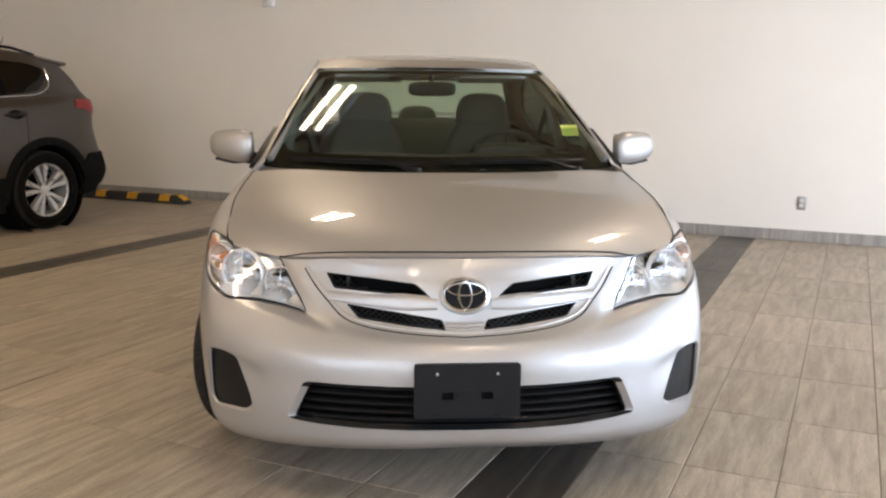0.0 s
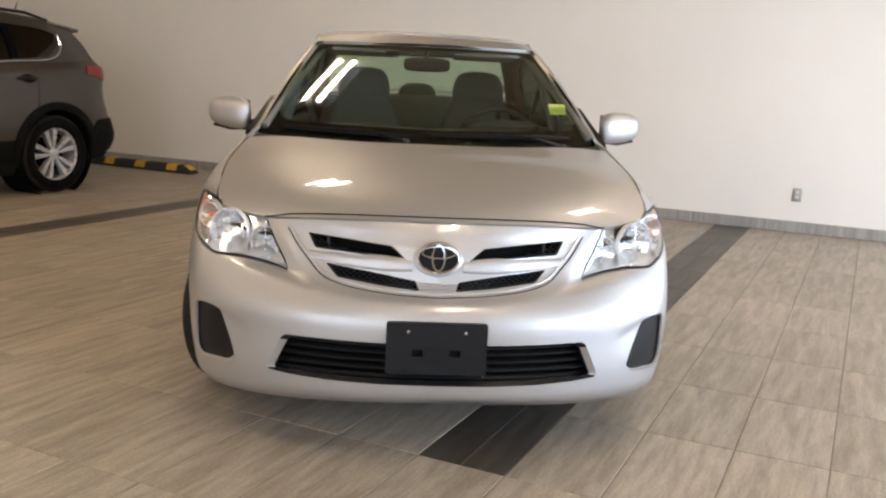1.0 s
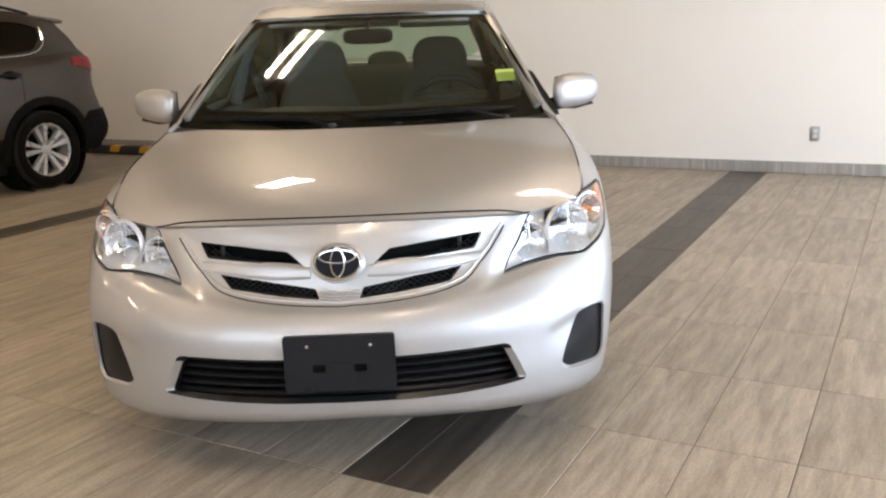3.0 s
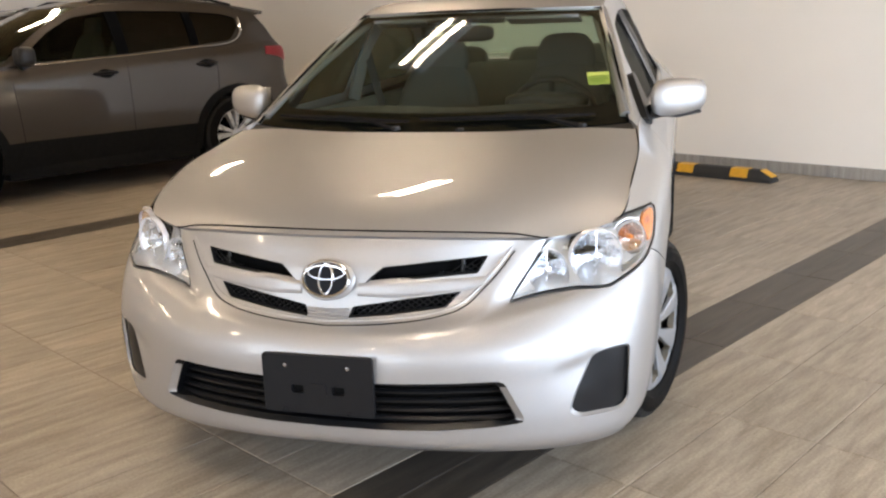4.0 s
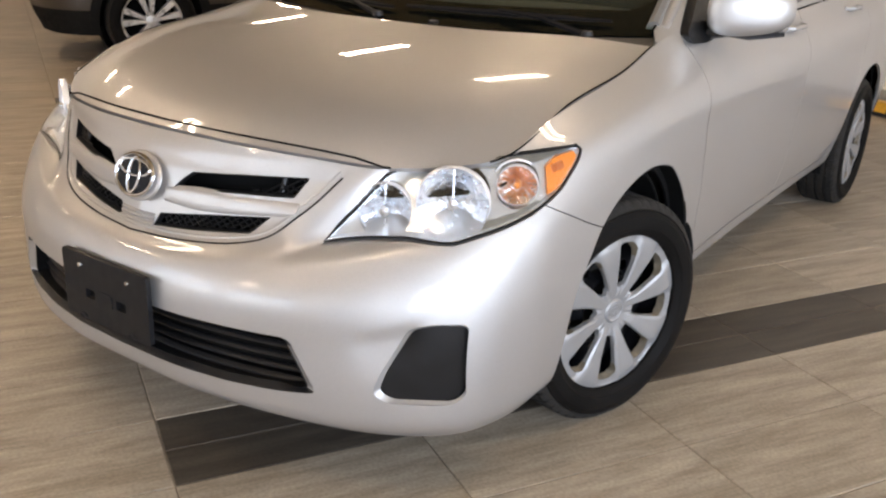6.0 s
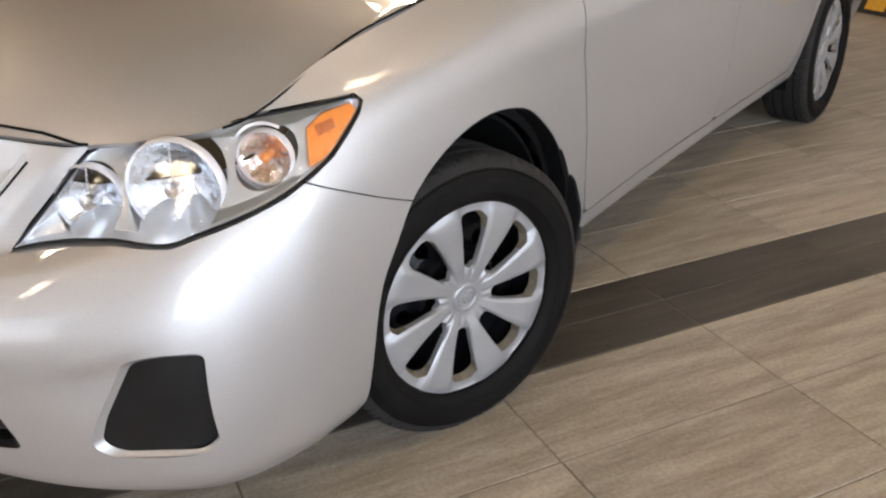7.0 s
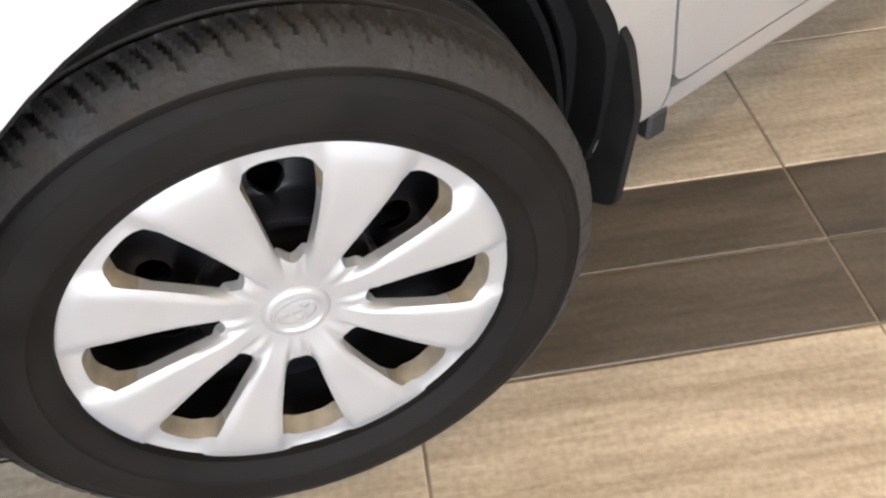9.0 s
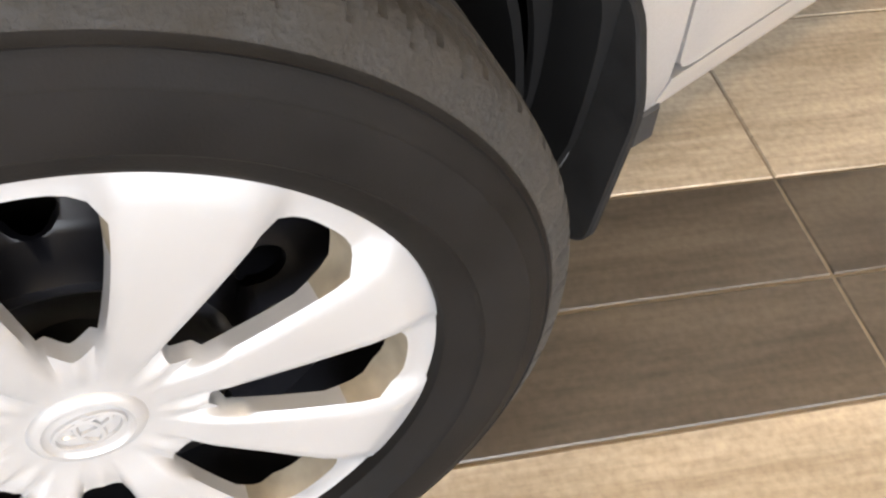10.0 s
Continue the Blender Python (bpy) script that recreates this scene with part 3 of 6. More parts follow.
def hubcap(R=0.2105, spokes=8, swirl=4.0):
    """Wheel cover about x, facing +x: broad raised spokes, windows with sloped dirty reveals."""
    per = 360 / spokes
    ns, ng, rows = 10, 10, 18
    r0, r1, r2, re = 0.031, 0.078, 0.188, 0.175

    def height(r):
        t = r / R
        return 0.007 + 0.014 * min(1, max(0, t - 0.16) / 0.62) - 0.002 * max(0, t - 0.9) / 0.1

    def half_angle(r):
        return float(np.interp(r / R, (0.2, 0.35, 0.45, 0.55, 0.8, 1.0), (10.8, 11.3, 11.2, 11.2, 11.5, 11.9)))

    bm = bmesh.new()
    grid = {}

    def vert(s, k, i):
        """Column k of spoke s: 0..ns over the spoke, ns..ns+ng over the gap."""
        s, k = (s + (k == ns + ng)) % spokes, k % (ns + ng)
        if (s, k, i) not in grid:
            t = i / rows
            gap = k > ns
            if not gap or k == ns:
                r = r0 + (R - r0) * t
                kk = k / ns * 2 - 1
            else:
                g = (k - ns) / ng * 2 - 1
                lo, hi = r1 - 0.012 * (1 - g * g), re + 0.0145 * (1 - g ** 4)
                if i <= 5:
                    r = r0 + (lo - r0) * i / 5
                elif i <= 14:
                    r = lo + (hi - lo) * (i - 5) / 9
                else:
                    r = hi + (R - hi) * (i - 14) / 4
            if k in (0, ns):
                r = {**{q: r0 + (r1 - r0) * q / 5 for q in range(6)}, **{5 + q: r1 + (re - r1) * q / 9 for q in range(10)}, **{14 + q: re + (R - re) * q / 4 for q in range(5)}}[i]
            elif not gap:
                r = {**{q: r0 + (r1 - r0) * q / 5 for q in range(6)}, **{5 + q: r1 + (r2 - r1) * q / 9 for q in range(10)}, **{14 + q: r2 + (R - r2) * q / 4 for q in range(5)}}[i]
            a = half_angle(r)
            if not gap:
                ang = a * (k / ns * 2 - 1)
                crown = 0.0042 * (1 - abs(k / ns * 2 - 1) ** 9) * min(1, (R - r) / 0.02) * min(1, max(0, (r - 0.045) / 0.03))
            else:
                ang = a + (per - 2 * a) * (k - ns) / ng
                star = 0.0035 * max(0, 1 - 1.6 * abs((k - ns) / ng * 2 - 1)) * max(0, 1 - abs(r - 0.060) / 0.020)
                crown = star - 0.0055 * min(1, 8 * (1 - abs((k - ns) / ng * 2 - 1))) * min(1, max(0, (r - 0.05) / 0.03)) * min(1, (R - r) / 0.010)
            ang += s * per + swirl * (r / R) ** 2
            q = radians(ang)
            grid[(s, k, i)] = bm.verts.new((height(r) + crown, -r * math.sin(q), r * math.cos(q)))
        return grid[(s, k, i)]

    window_rows = range(5, 14)
    for s in range(spokes):
        for k in range(ns + ng):
            for i in range(rows):
                if k >= ns and i in window_rows:
                    continue
                bm.faces.new((vert(s, k, i), vert(s, k + 1, i), vert(s, k + 1, i + 1), vert(s, k, i + 1)))
    # reveals round each window, sloping inward
    for s in range(spokes):
        loop = [(k, 5) for k in range(ns, ns + ng)] + [(ns + ng, i) for i in range(5, 14)] + [(k, 14) for k in range(ns + ng, ns, -1)] + [(ns, i) for i in range(14, 5, -1)]
        top = [vert(s, k, i) for k, i in loop]
        c = sum((v.co for v in top), Vector()) / len(top)
        low = []
        for v, (k, i) in zip(top, loop):
            w = float(np.interp(i, (5, 9, 12, 13, 14), (0.04, 0.04, 0.05, 0.07, 0.10)))
            p = v.co.lerp(c, w)
            low.append(bm.verts.new((v.co.x - 0.011 - 0.009 * max(0, i - 11) / 3, p.y, p.z)))
        for a in range(len(top)):
            b = (a + 1) % len(top)
            q = bm.faces.new((top[a], top[b], low[b], low[a]))
            q.material_index = 1 if loop[a][1] >= 12 and loop[b][1] >= 12 else 0
    # rolled outer rim
    edge = [vert(s, k, rows) for s in range(spokes) for k in range(ns + ng)]
    rim = [bm.verts.new((v.co.x - 0.006, v.co.y * 1.012, v.co.z * 1.012)) for v in edge]
    rim2 = [bm.verts.new((v.co.x - 0.022, v.co.y * 1.012, v.co.z * 1.012)) for v in edge]
    for a in range(len(edge)):
        b = (a + 1) % len(edge)
        bm.faces.new((edge[a], edge[b], rim[b], rim[a]))
        bm.faces.new((rim[a], rim[b], rim2[b], rim2[a]))
    bmesh.ops.recalc_face_normals(bm, faces=bm.faces)
    return bm


def oval(a, b, n=40):
    return [(a * math.cos(2 * math.pi * i / n), b * math.sin(2 * math.pi * i / n)) for i in range(n)]


def oval_badge(w, h, ring, material, ground, parent, m, depth=0.006):
    """An oval badge in the xz plane facing -y: ring, dark ground and two crossing ovals, as plain shapes."""
    t = part("badge_ground", moved(prism(oval(w * 0.97, h * 0.97), lambda a, b: (a, 0.0, b), (0, 0.004, 0)), m), ground, parent)
    part("badge_ring", moved(tube([(x, 0, z) for x, z in oval(w, h)], ring, 8, True), m), material, parent, "chrome oval ring")
    part("badge_oval", moved(tube([(x, -0.002, z) for x, z in oval(w * 0.30, h * 0.86)], ring * 0.75, 6, True), m), material, parent)
    part("badge_oval", moved(tube([(x, -0.002, z + h * 0.36) for x, z in oval(w * 0.80, h * 0.40)], ring * 0.75, 6, True), m), material, parent)
    return t


def steel_rim(R):
    """Black pressed steel wheel: dished disc with round holes."""
    disc = turned([(-0.020, 0.03), (-0.016, 0.060), (0.000, 0.076), (0.007, 0.086), (0.007, 0.092), (-0.002, 0.099), (-0.016, 0.105), (-0.020, 0.112), (-0.024, 0.145), (-0.034, 0.160), (-0.036, R - 0.014), (0.012, R + 0.004), (0.012, R - 0.006), (-0.042, R - 0.022), (-0.044, 0.158), (-0.032, 0.140), (-0.028, 0.110), (-0.010, 0.099), (-0.002, 0.088), (-0.026, 0.060), (-0.028, 0.03)], 96)
    cut = []
    for i in range(10):
        a = 2 * math.pi * i / 10
        c = bmesh.new()
        bmesh.ops.create_cone(c, cap_ends=True, segments=20, radius1=0.0165, radius2=0.0165, depth=0.2, matrix=Matrix.Translation((0, 0.121 * math.cos(a), 0.121 * math.sin(a))) @ pose(0, 0, 0, 0, 90, 0))
        cut.append(("DIFFERENCE", c))
    return carve(disc, *cut)


TYRE_R, RIM_R = 0.302, 0.207
AXLE_Z = 0.2905                        # the tyres stand a little flattened
CAP_MESH = None


def sedan_wheel(parent, x, y, steer, side, spin):
    """side: +1 on the +x flank. Built facing +x and turned."""
    global CAP_MESH
    w = new("wheel")
    w.parent = parent
    w.matrix_local = pose(x, y, AXLE_Z, 0, 0, steer + (180 if side < 0 else 0)) @ pose(0, 0, 0, spin)
    if CAP_MESH is None:
        t = part("tyre", tyre(TYRE_R, RIM_R, 0.096, flat=AXLE_Z - .0005), [RUBBER, TREAD], w, "worn black rubber tyre with dusty tread", smooth=28)
        c = part("wheel_cover", moved(hubcap(), Matrix.Translation((0.060, 0, 0))), [CAP, CAP_DIRTY], w, "silver plastic eight-spoke wheel cover with brake dust", smooth=40)
        s = part("steel_rim", moved(to_bm(steel_rim(RIM_R)), Matrix.Translation((.033, 0, 0))), STEEL, w, "black steel rim", smooth=40)
        d = part("brake_disc", turned([(-0.06, 0.02), (-0.06, 0.17), (-0.085, 0.17), (-0.085, 0.02)], 48), STEEL, w)
        h = part("hub_cap", moved(turned([(0.0690, 0.0005), (0.0688, 0.0215), (0.0692, 0.0235), (0.0712, 0.0255), (0.0710, 0.0285), (0.0690, 0.0315), (0.0655, 0.034), (0.060, 0.037)], 48, False), Matrix()), CAP, w, "round silver centre cap")
        b = part("centre_mark", joined(*[moved(tube([(0, p, q + o) for p, q in oval(a, c2, 28)], 0.0019, 6, True), Matrix.Translation((0.0692, 0, 0))) for a, c2, o in ((0.0200, 0.0145, 0), (0.0062, 0.0122, 0), (0.0155, 0.0058, 0.0050))]), CAP, w)
        CAP_MESH = [o.data for o in (t, c, s, d, h, b)]
    else:
        for n, me in zip(("tyre", "wheel_cover", "steel_rim", "brake_disc", "hub_cap", "centre_mark"), CAP_MESH):
            new(n, me).parent = w
    next(c for c in w.children if c.name.startswith("tyre")).matrix_local = pose(0, 0, 0, -spin)
    return w


# ---------------------------------------------------------------- the silver sedan
SEDAN = pose(-.014, 0, 0, 0, 0, 1.0)                # parked a degree off square
sedan = thing("sedan", SEDAN, "silver four-door sedan with an empty black plate holder", "car")

# flank curves from the middle of the nose, round the corner and back: rows of (x, y, z)
FLANK = [
    [(0, -0.8, 0.19), (0.22, -0.792, 0.1852), (0.45, -0.742, 0.1776), (0.628, -0.657, 0.17), (0.746, -0.558, 0.172), (0.788, -0.434, 0.174), (0.795, -0.3, 0.1784), (0.795, 0, 0.2), (0.785, 0.36, 0.225), (0.765, 0.9, 0.235), (0.765, 1.6, 0.235), (0.775, 2.25, 0.23), (0.775, 2.6, 0.23), (0.765, 3, 0.25), (0.68, 3.44, 0.27), (0.5, 3.55, 0.27), (0, 3.58, 0.27)],
    [(0, -0.85, 0.222), (0.22, -0.84, 0.218), (0.45, -0.786, 0.212), (0.633, -0.697, 0.206), (0.761, -0.586, 0.208), (0.808, -0.449, 0.21), (0.82, -0.31, 0.214), (0.822, 0, 0.235), (0.815, 0.36, 0.24), (0.798, 0.9, 0.24), (0.798, 1.6, 0.245), (0.805, 2.25, 0.25), (0.81, 2.6, 0.26), (0.8, 3, 0.28), (0.72, 3.46, 0.3), (0.52, 3.585, 0.3), (0, 3.61, 0.3)],
    [(0, -0.862, 0.27), (0.22, -0.851, 0.268), (0.46, -0.795, 0.266), (0.643, -0.705, 0.265), (0.773, -0.591, 0.268), (0.82, -0.454, 0.27), (0.835, -0.312, 0.273), (0.842, 0, 0.285), (0.835, 0.36, 0.285), (0.815, 0.9, 0.285), (0.815, 1.6, 0.29), (0.825, 2.25, 0.3), (0.835, 2.6, 0.31), (0.825, 3, 0.33), (0.74, 3.46, 0.36), (0.54, 3.6, 0.36), (0, 3.63, 0.36)],
    [(0, -0.873, 0.38), (0.22, -0.86, 0.38), (0.465, -0.797, 0.382), (0.653, -0.701, 0.386), (0.784, -0.59, 0.39), (0.832, -0.454, 0.392), (0.848, -0.312, 0.395), (0.86, 0, 0.4), (0.852, 0.36, 0.4), (0.842, 0.9, 0.4), (0.842, 1.6, 0.41), (0.852, 2.25, 0.42), (0.862, 2.6, 0.43), (0.85, 3, 0.45), (0.76, 3.46, 0.48), (0.55, 3.61, 0.48), (0, 3.64, 0.48)],
    [(0, -0.872, 0.465), (0.22, -0.857, 0.467), (0.46, -0.794, 0.475), (0.6472, -0.6963, 0.485), (0.7814, -0.5842, 0.495), (0.8352, -0.4526, 0.5), (0.853, -0.31, 0.505), (0.869, 0, 0.51), (0.862, 0.36, 0.51), (0.854, 0.9, 0.51), (0.855, 1.6, 0.52), (0.862, 2.25, 0.53), (0.87, 2.6, 0.54), (0.858, 3, 0.56), (0.77, 3.46, 0.59), (0.55, 3.6, 0.6), (0, 3.63, 0.6)],
    [(0, -0.845, 0.515), (0.22, -0.828, 0.522), (0.445, -0.752, 0.545), (0.6348, -0.6592, 0.57), (0.7716, -0.5588, 0.58), (0.8308, -0.4384, 0.588), (0.852, -0.305, 0.595), (0.871, 0, 0.6), (0.866, 0.36, 0.61), (0.861, 0.9, 0.62), (0.862, 1.6, 0.63), (0.866, 2.25, 0.64), (0.872, 2.6, 0.65), (0.86, 3, 0.68), (0.765, 3.45, 0.7), (0.55, 3.58, 0.72), (0, 3.61, 0.72)],
    [(0, -0.806, 0.545), (0.22, -0.778, 0.556), (0.43, -0.705, 0.592), (0.6174, -0.6221, 0.622), (0.7568, -0.5274, 0.64), (0.8204, -0.4142, 0.655), (0.848, -0.29, 0.668), (0.87, 0, 0.69), (0.868, 0.36, 0.7), (0.866, 0.9, 0.71), (0.867, 1.6, 0.73), (0.868, 2.25, 0.75), (0.87, 2.6, 0.77), (0.855, 3, 0.8), (0.75, 3.44, 0.82), (0.54, 3.57, 0.84), (0, 3.6, 0.84)],
    [(0, -0.77, 0.68), (0.22, -0.736, 0.684), (0.42, -0.664, 0.688), (0.59, -0.585, 0.695), (0.71, -0.49, 0.71), (0.785, -0.38, 0.735), (0.826, -0.265, 0.76), (0.853, 0.02, 0.8), (0.861, 0.36, 0.815), (0.864, 0.9, 0.825), (0.866, 1.6, 0.85), (0.864, 2.25, 0.88), (0.86, 2.6, 0.9), (0.84, 3, 0.93), (0.73, 3.43, 0.95), (0.53, 3.56, 0.96), (0, 3.59, 0.96)],
    [(0, -0.722, 0.752), (0.22, -0.704, 0.75), (0.42, -0.644, 0.74), (0.555, -0.578, 0.73), (0.655, -0.505, 0.743), (0.733, -0.425, 0.763), (0.760, -0.26, 0.828), (0.766, 0.05, 0.886), (0.752, 0.36, 0.95), (0.795, 0.9, 0.95), (0.796, 1.6, 0.972), (0.78, 2.25, 1), (0.755, 2.6, 1.03), (0.71, 3, 1.07), (0.63, 3.42, 1.09), (0.47, 3.53, 1.09), (0, 3.56, 1.09)],
]
NU = 13                                            # samples a span along the flank
flank = loft(FLANK, NU, 8)


def line_gap(x, z, line):
    """Distance from a point to a broken line, and on which side it lies (positive: to the left of its run)."""
    best, side = 9.0, 1.0
    for (ax, az), (bx, bz) in zip(line, line[1:]):
        dx, dz = bx - ax, bz - az
        t = min(1, max(0, ((x - ax) * dx + (z - az) * dz) / (dx * dx + dz * dz)))
        d = math.hypot(x - ax - t * dx, z - az - t * dz)
        if d < best:
            best, side = d, math.copysign(1, dx * (z - az) - dz * (x - ax))
    return best, side


FLARE = [(.562, .768), (.478, .655), (.425, .590), (.378, .538), (.45, .550), (.52, .566), (.64, .594), (.76, .62)]
WHISKER = [(.590, .424), (.630, .433), (.670, .448), (.70, .464), (.74, .470)]
GRILLE_LINE = [(.478, .712), (.440, .660), (.408, .626), (.362, .583), (.30, .562), (.15, .544), (0, .538)]


def pressed(p):
    """The nose's pressed lines: the lamp's flare, the crease over the fog lamp, the grille's step."""
    x, y, z = p
    if y > -.30:
        return p
    dep = 0.0
    d, side = line_gap(x, z, FLARE)
    if side > 0 and z > .525 and x > .35:
        dep += min(.024, line_gap(x, z, FLARE[:4])[0] * .5, line_gap(x, z, FLARE[3:])[0] * .9) * float(np.interp(x, (.56, .72), (1, 0)))
    d, side = line_gap(x, z, WHISKER)
    if side < 0 and z > .25:
        dep += min(.007, d * .5) * float(np.interp(d, (.03, .10), (1, 0))) * float(np.interp(x, (.585, .63, .68, .72), (0, 1, 1, 0)))
    d, side = line_gap(x, z, GRILLE_LINE)
    if z > .53 and side < 0 and x < .47:
        dep += min(.006, d * .4) * float(np.interp(z, (.70, .73), (1, 0)))
    return np.array((x, y + dep, z))


for i in range(flank.shape[0]):
    for j in range(5 * NU):
        flank[i, j] = pressed(flank[i, j])
NOSE = 7 * NU + 1                                  # columns from the nose to the front axle
nose = flank[:, :NOSE]
nose_full = np.concatenate([(nose * np.array([-1, 1, 1]))[:, :0:-1], nose], axis=1)
skin_tree = BVHTree.FromBMesh(sheet(np.concatenate([(flank * np.array([-1, 1, 1]))[:, :0:-1], flank], axis=1)))


def on_skin(p, d, lift=0.0):
    """Where a ray from p along d meets the sedan's outer skin."""
    hit = skin_tree.ray_cast(Vector(p), Vector(d).normalized())[0]
    return hit - Vector(d).normalized() * lift if hit else None


ARCH = (0.0, 0.295, 0.362)
# the front arch: a flattened round, steeper in front
ARCH_LINE = [tuple(p) for p in spline([(-.288, .05), (-.290, .20), (-.285, .318), (-.265, .443), (-.225, .514), (-.185, .575), (-.119, .627), (-.037, .661), (.046, .673), (.128, .664), (.185, .646), (.235, .613), (.300, .555), (.356, .475), (.378, .43), (.390, .35), (.395, .2), (.395, .05)], 3)]
ARCH_R = (2.6, 0.305, 0.362)
LAMP_D = Vector((-0.70, 0.714, 0))                 # the headlamps are seen square on along this line
LAMP_OUT = [(-.140, .582), (-.105, .617), (-.068, .655), (-.031, .696), (-.004, .721), (.060, .742), (.150, .754), (.245, .763), (.340, .768), (.400, .770), (.408, .764), (.402, .750), (.380, .724), (.356, .699), (.328, .681), (.280, .658), (.217, .639), (.157, .624), (.111, .611), (.068, .611), (.028, .612), (-.022, .606), (-.084, .595)]


def lamp_place(side):
    def place(w, z):
        return Vector((side * (0.714 * w), 0.70 * w, z)) - Vector((side * LAMP_D.x, LAMP_D.y, 0)) * 1.6
    return place


def lamp_prism(side, grow=0.0):
    c = np.mean(LAMP_OUT, axis=0)
    pts = []
    n = len(LAMP_OUT)
    for i in range(n):
        a, b, p = Vector(LAMP_OUT[i - 1]), Vector(LAMP_OUT[(i + 1) % n]), Vector(LAMP_OUT[i])
        t = (b - a).normalized()
        pts.append(tuple(p + Vector((t.y, -t.x)) * -grow))
    return prism(pts, lamp_place(side), Vector((side * LAMP_D.x, LAMP_D.y, 0)) * 2.0)


def both(pts):
    return [pts, [(-x, z) for x, z in pts[::-1]]]


UPPER_SLOT = rounded([(.093, .636), (.122, .664), (.145, .682), (.270, .693), (.412, .701), (.388, .657), (.245, .651)], 0.006)
LOWER_SLOT = rounded([(.056, .551), (.067, .580), (.212, .601), (.350, .615), (.314, .577), (.165, .560)], 0.006)
INTAKE = rounded([(-.530, .282), (-.474, .403), (.474, .403), (.530, .282), (.44, .2745), (.32, .2695), (.16, .2675), (0, .267), (-.16, .2675), (-.32, .2695), (-.44, .2745)], 0.02)
FOG = rounded([(.632, .296), (.646, .345), (.688, .446), (.730, .458), (.782, .456), (.780, .290), (.762, .270), (.655, .276)], 0.016)

cuts = []
for s in (-1, 1):
    cuts.append(("DIFFERENCE", lamp_prism(s, 0.006)))
for pts in both(UPPER_SLOT) + both(LOWER_SLOT) + both(FOG) + [INTAKE]:
    cuts.append(("DIFFERENCE", front_prism(pts)))
cuts.append(("DIFFERENCE", side_prism(ARCH_LINE, -1.3, 1.3)))
SEAM_BACK = [(-.101, .05), (.6, .05), (.6, 1.2), (-.42, 1.2), (-.42, .70), (-.394, .668), (-.362, .652), (-.261, .606), (-.205, .583), (-.101, .545)]
FENDER_SIDE = [(-.10, .1), (.378, .1), (.378, .262), (.506, .262), (.504, .300), (.468, .43), (.451, .535), (.411, .72), (.411, 1.2), (-.416, 1.2), (-.416, .70), (-.3925, .6705), (-.3615, .6545), (-.261, .6085), (-.205, .5855), (-.10, .5475)]
bumper = carve(shell(nose_full, 0.012), ("DIFFERENCE", side_prism(SEAM_BACK, -1.3, 1.3)), *cuts, selfcut=True)
part("front_bumper", bumper, SILVER, sedan, "silver front bumper with a light scuff", smooth=24)

fender = carve(shell(flank[:, 4 * NU:10 * NU], 0.010), ("INTERSECT", side_prism(FENDER_SIDE)), ("DIFFERENCE", lamp_prism(1, 0.006)), ("DIFFERENCE", side_prism(ARCH_LINE)))
part("fender", fender, SILVER, sedan, "", 50)
part("fender", mirrored(fender), SILVER, sedan, "", 50)


def flank_panel(name, pts, label="", extra=(), lift=0.0):
    me = carve(shell(flank[:, 7 * NU:], 0.012, 1, lift), ("INTERSECT", side_prism(pts, -0.2, 1.3)), *extra)
    return part(name, me, SILVER, sedan, label, 50), part(name, mirrored(me), SILVER, sedan, label, 50)


flank_panel("front_door", rounded([(.510, .302), (1.398, .302), (1.398, 1.2), (.415, 1.2), (.415, .72), (.455, .535), (.472, .43)], 0.03))
flank_panel("rear_door", rounded([(1.402, .302), (2.15, .302), (2.20, .40), (2.33, .66), (2.36, 1.2), (1.402, 1.2)], 0.03), "", [("DIFFERENCE", side_prism(circle(ARCH_R[0], ARCH_R[1], .368)))])
flank_panel("sill", [(.510, .1), (2.4, .1), (2.4, .298), (.510, .298)], "", [("DIFFERENCE", side_prism(circle(*ARCH_R)))])
flank_panel("rear_quarter", [(2.155, .285), (2.205, .40), (2.335, .66), (2.365, 1.3), (3.8, 1.3), (3.8, .1), (2.404, .1), (2.404, .285)], "", [("DIFFERENCE", side_prism(circle(*ARCH_R)))])

# bonnet: from its front edge back to the scuttle
BONNET = [
    [(0, -.718, .755), (.20, -.702, .753), (.40, -.648, .744), (.556, -.578, .733)],
    [(0, -.640, .800), (.23, -.622, .799), (.46, -.565, .785), (.656, -.510, .742)],
    [(0, -.470, .848), (.28, -.455, .850), (.56, -.430, .824), (.737, -.426, .761)],
    [(0, -.200, .898), (.30, -.200, .901), (.60, -.200, .882), (.760, -.20, .846)],
    [(0, .000, .928), (.31, .010, .930), (.61, .030, .915), (.764, .05, .889)],
    [(0, .075, .940), (.30, .098, .940), (.58, .178, .943), (.746, .250, .930)],
]
bon = loft(BONNET, 20, 16)
bon[:, -1] += (bon[:, -2] - bon[:, -1]) * 0.20
bon[0] += (bon[1] - bon[0]) * 0.68
bon_full = np.concatenate([(bon * np.array([-1, 1, 1]))[:, :0:-1], bon], axis=1)
for k in range(60):                                # ease the surface, its edges held
    bon_full[1:-1, 1:-1] = (bon_full[1:-1, 1:-1] * 2 + bon_full[:-2, 1:-1] + bon_full[2:, 1:-1] + bon_full[1:-1, :-2] + bon_full[1:-1, 2:]) / 6
bon = bon_full[:, bon_full.shape[1] // 2:]
part("bonnet", shell(bon_full, 0.014), SILVER, sedan, "smooth silver bonnet reflecting ceiling lights", 50)

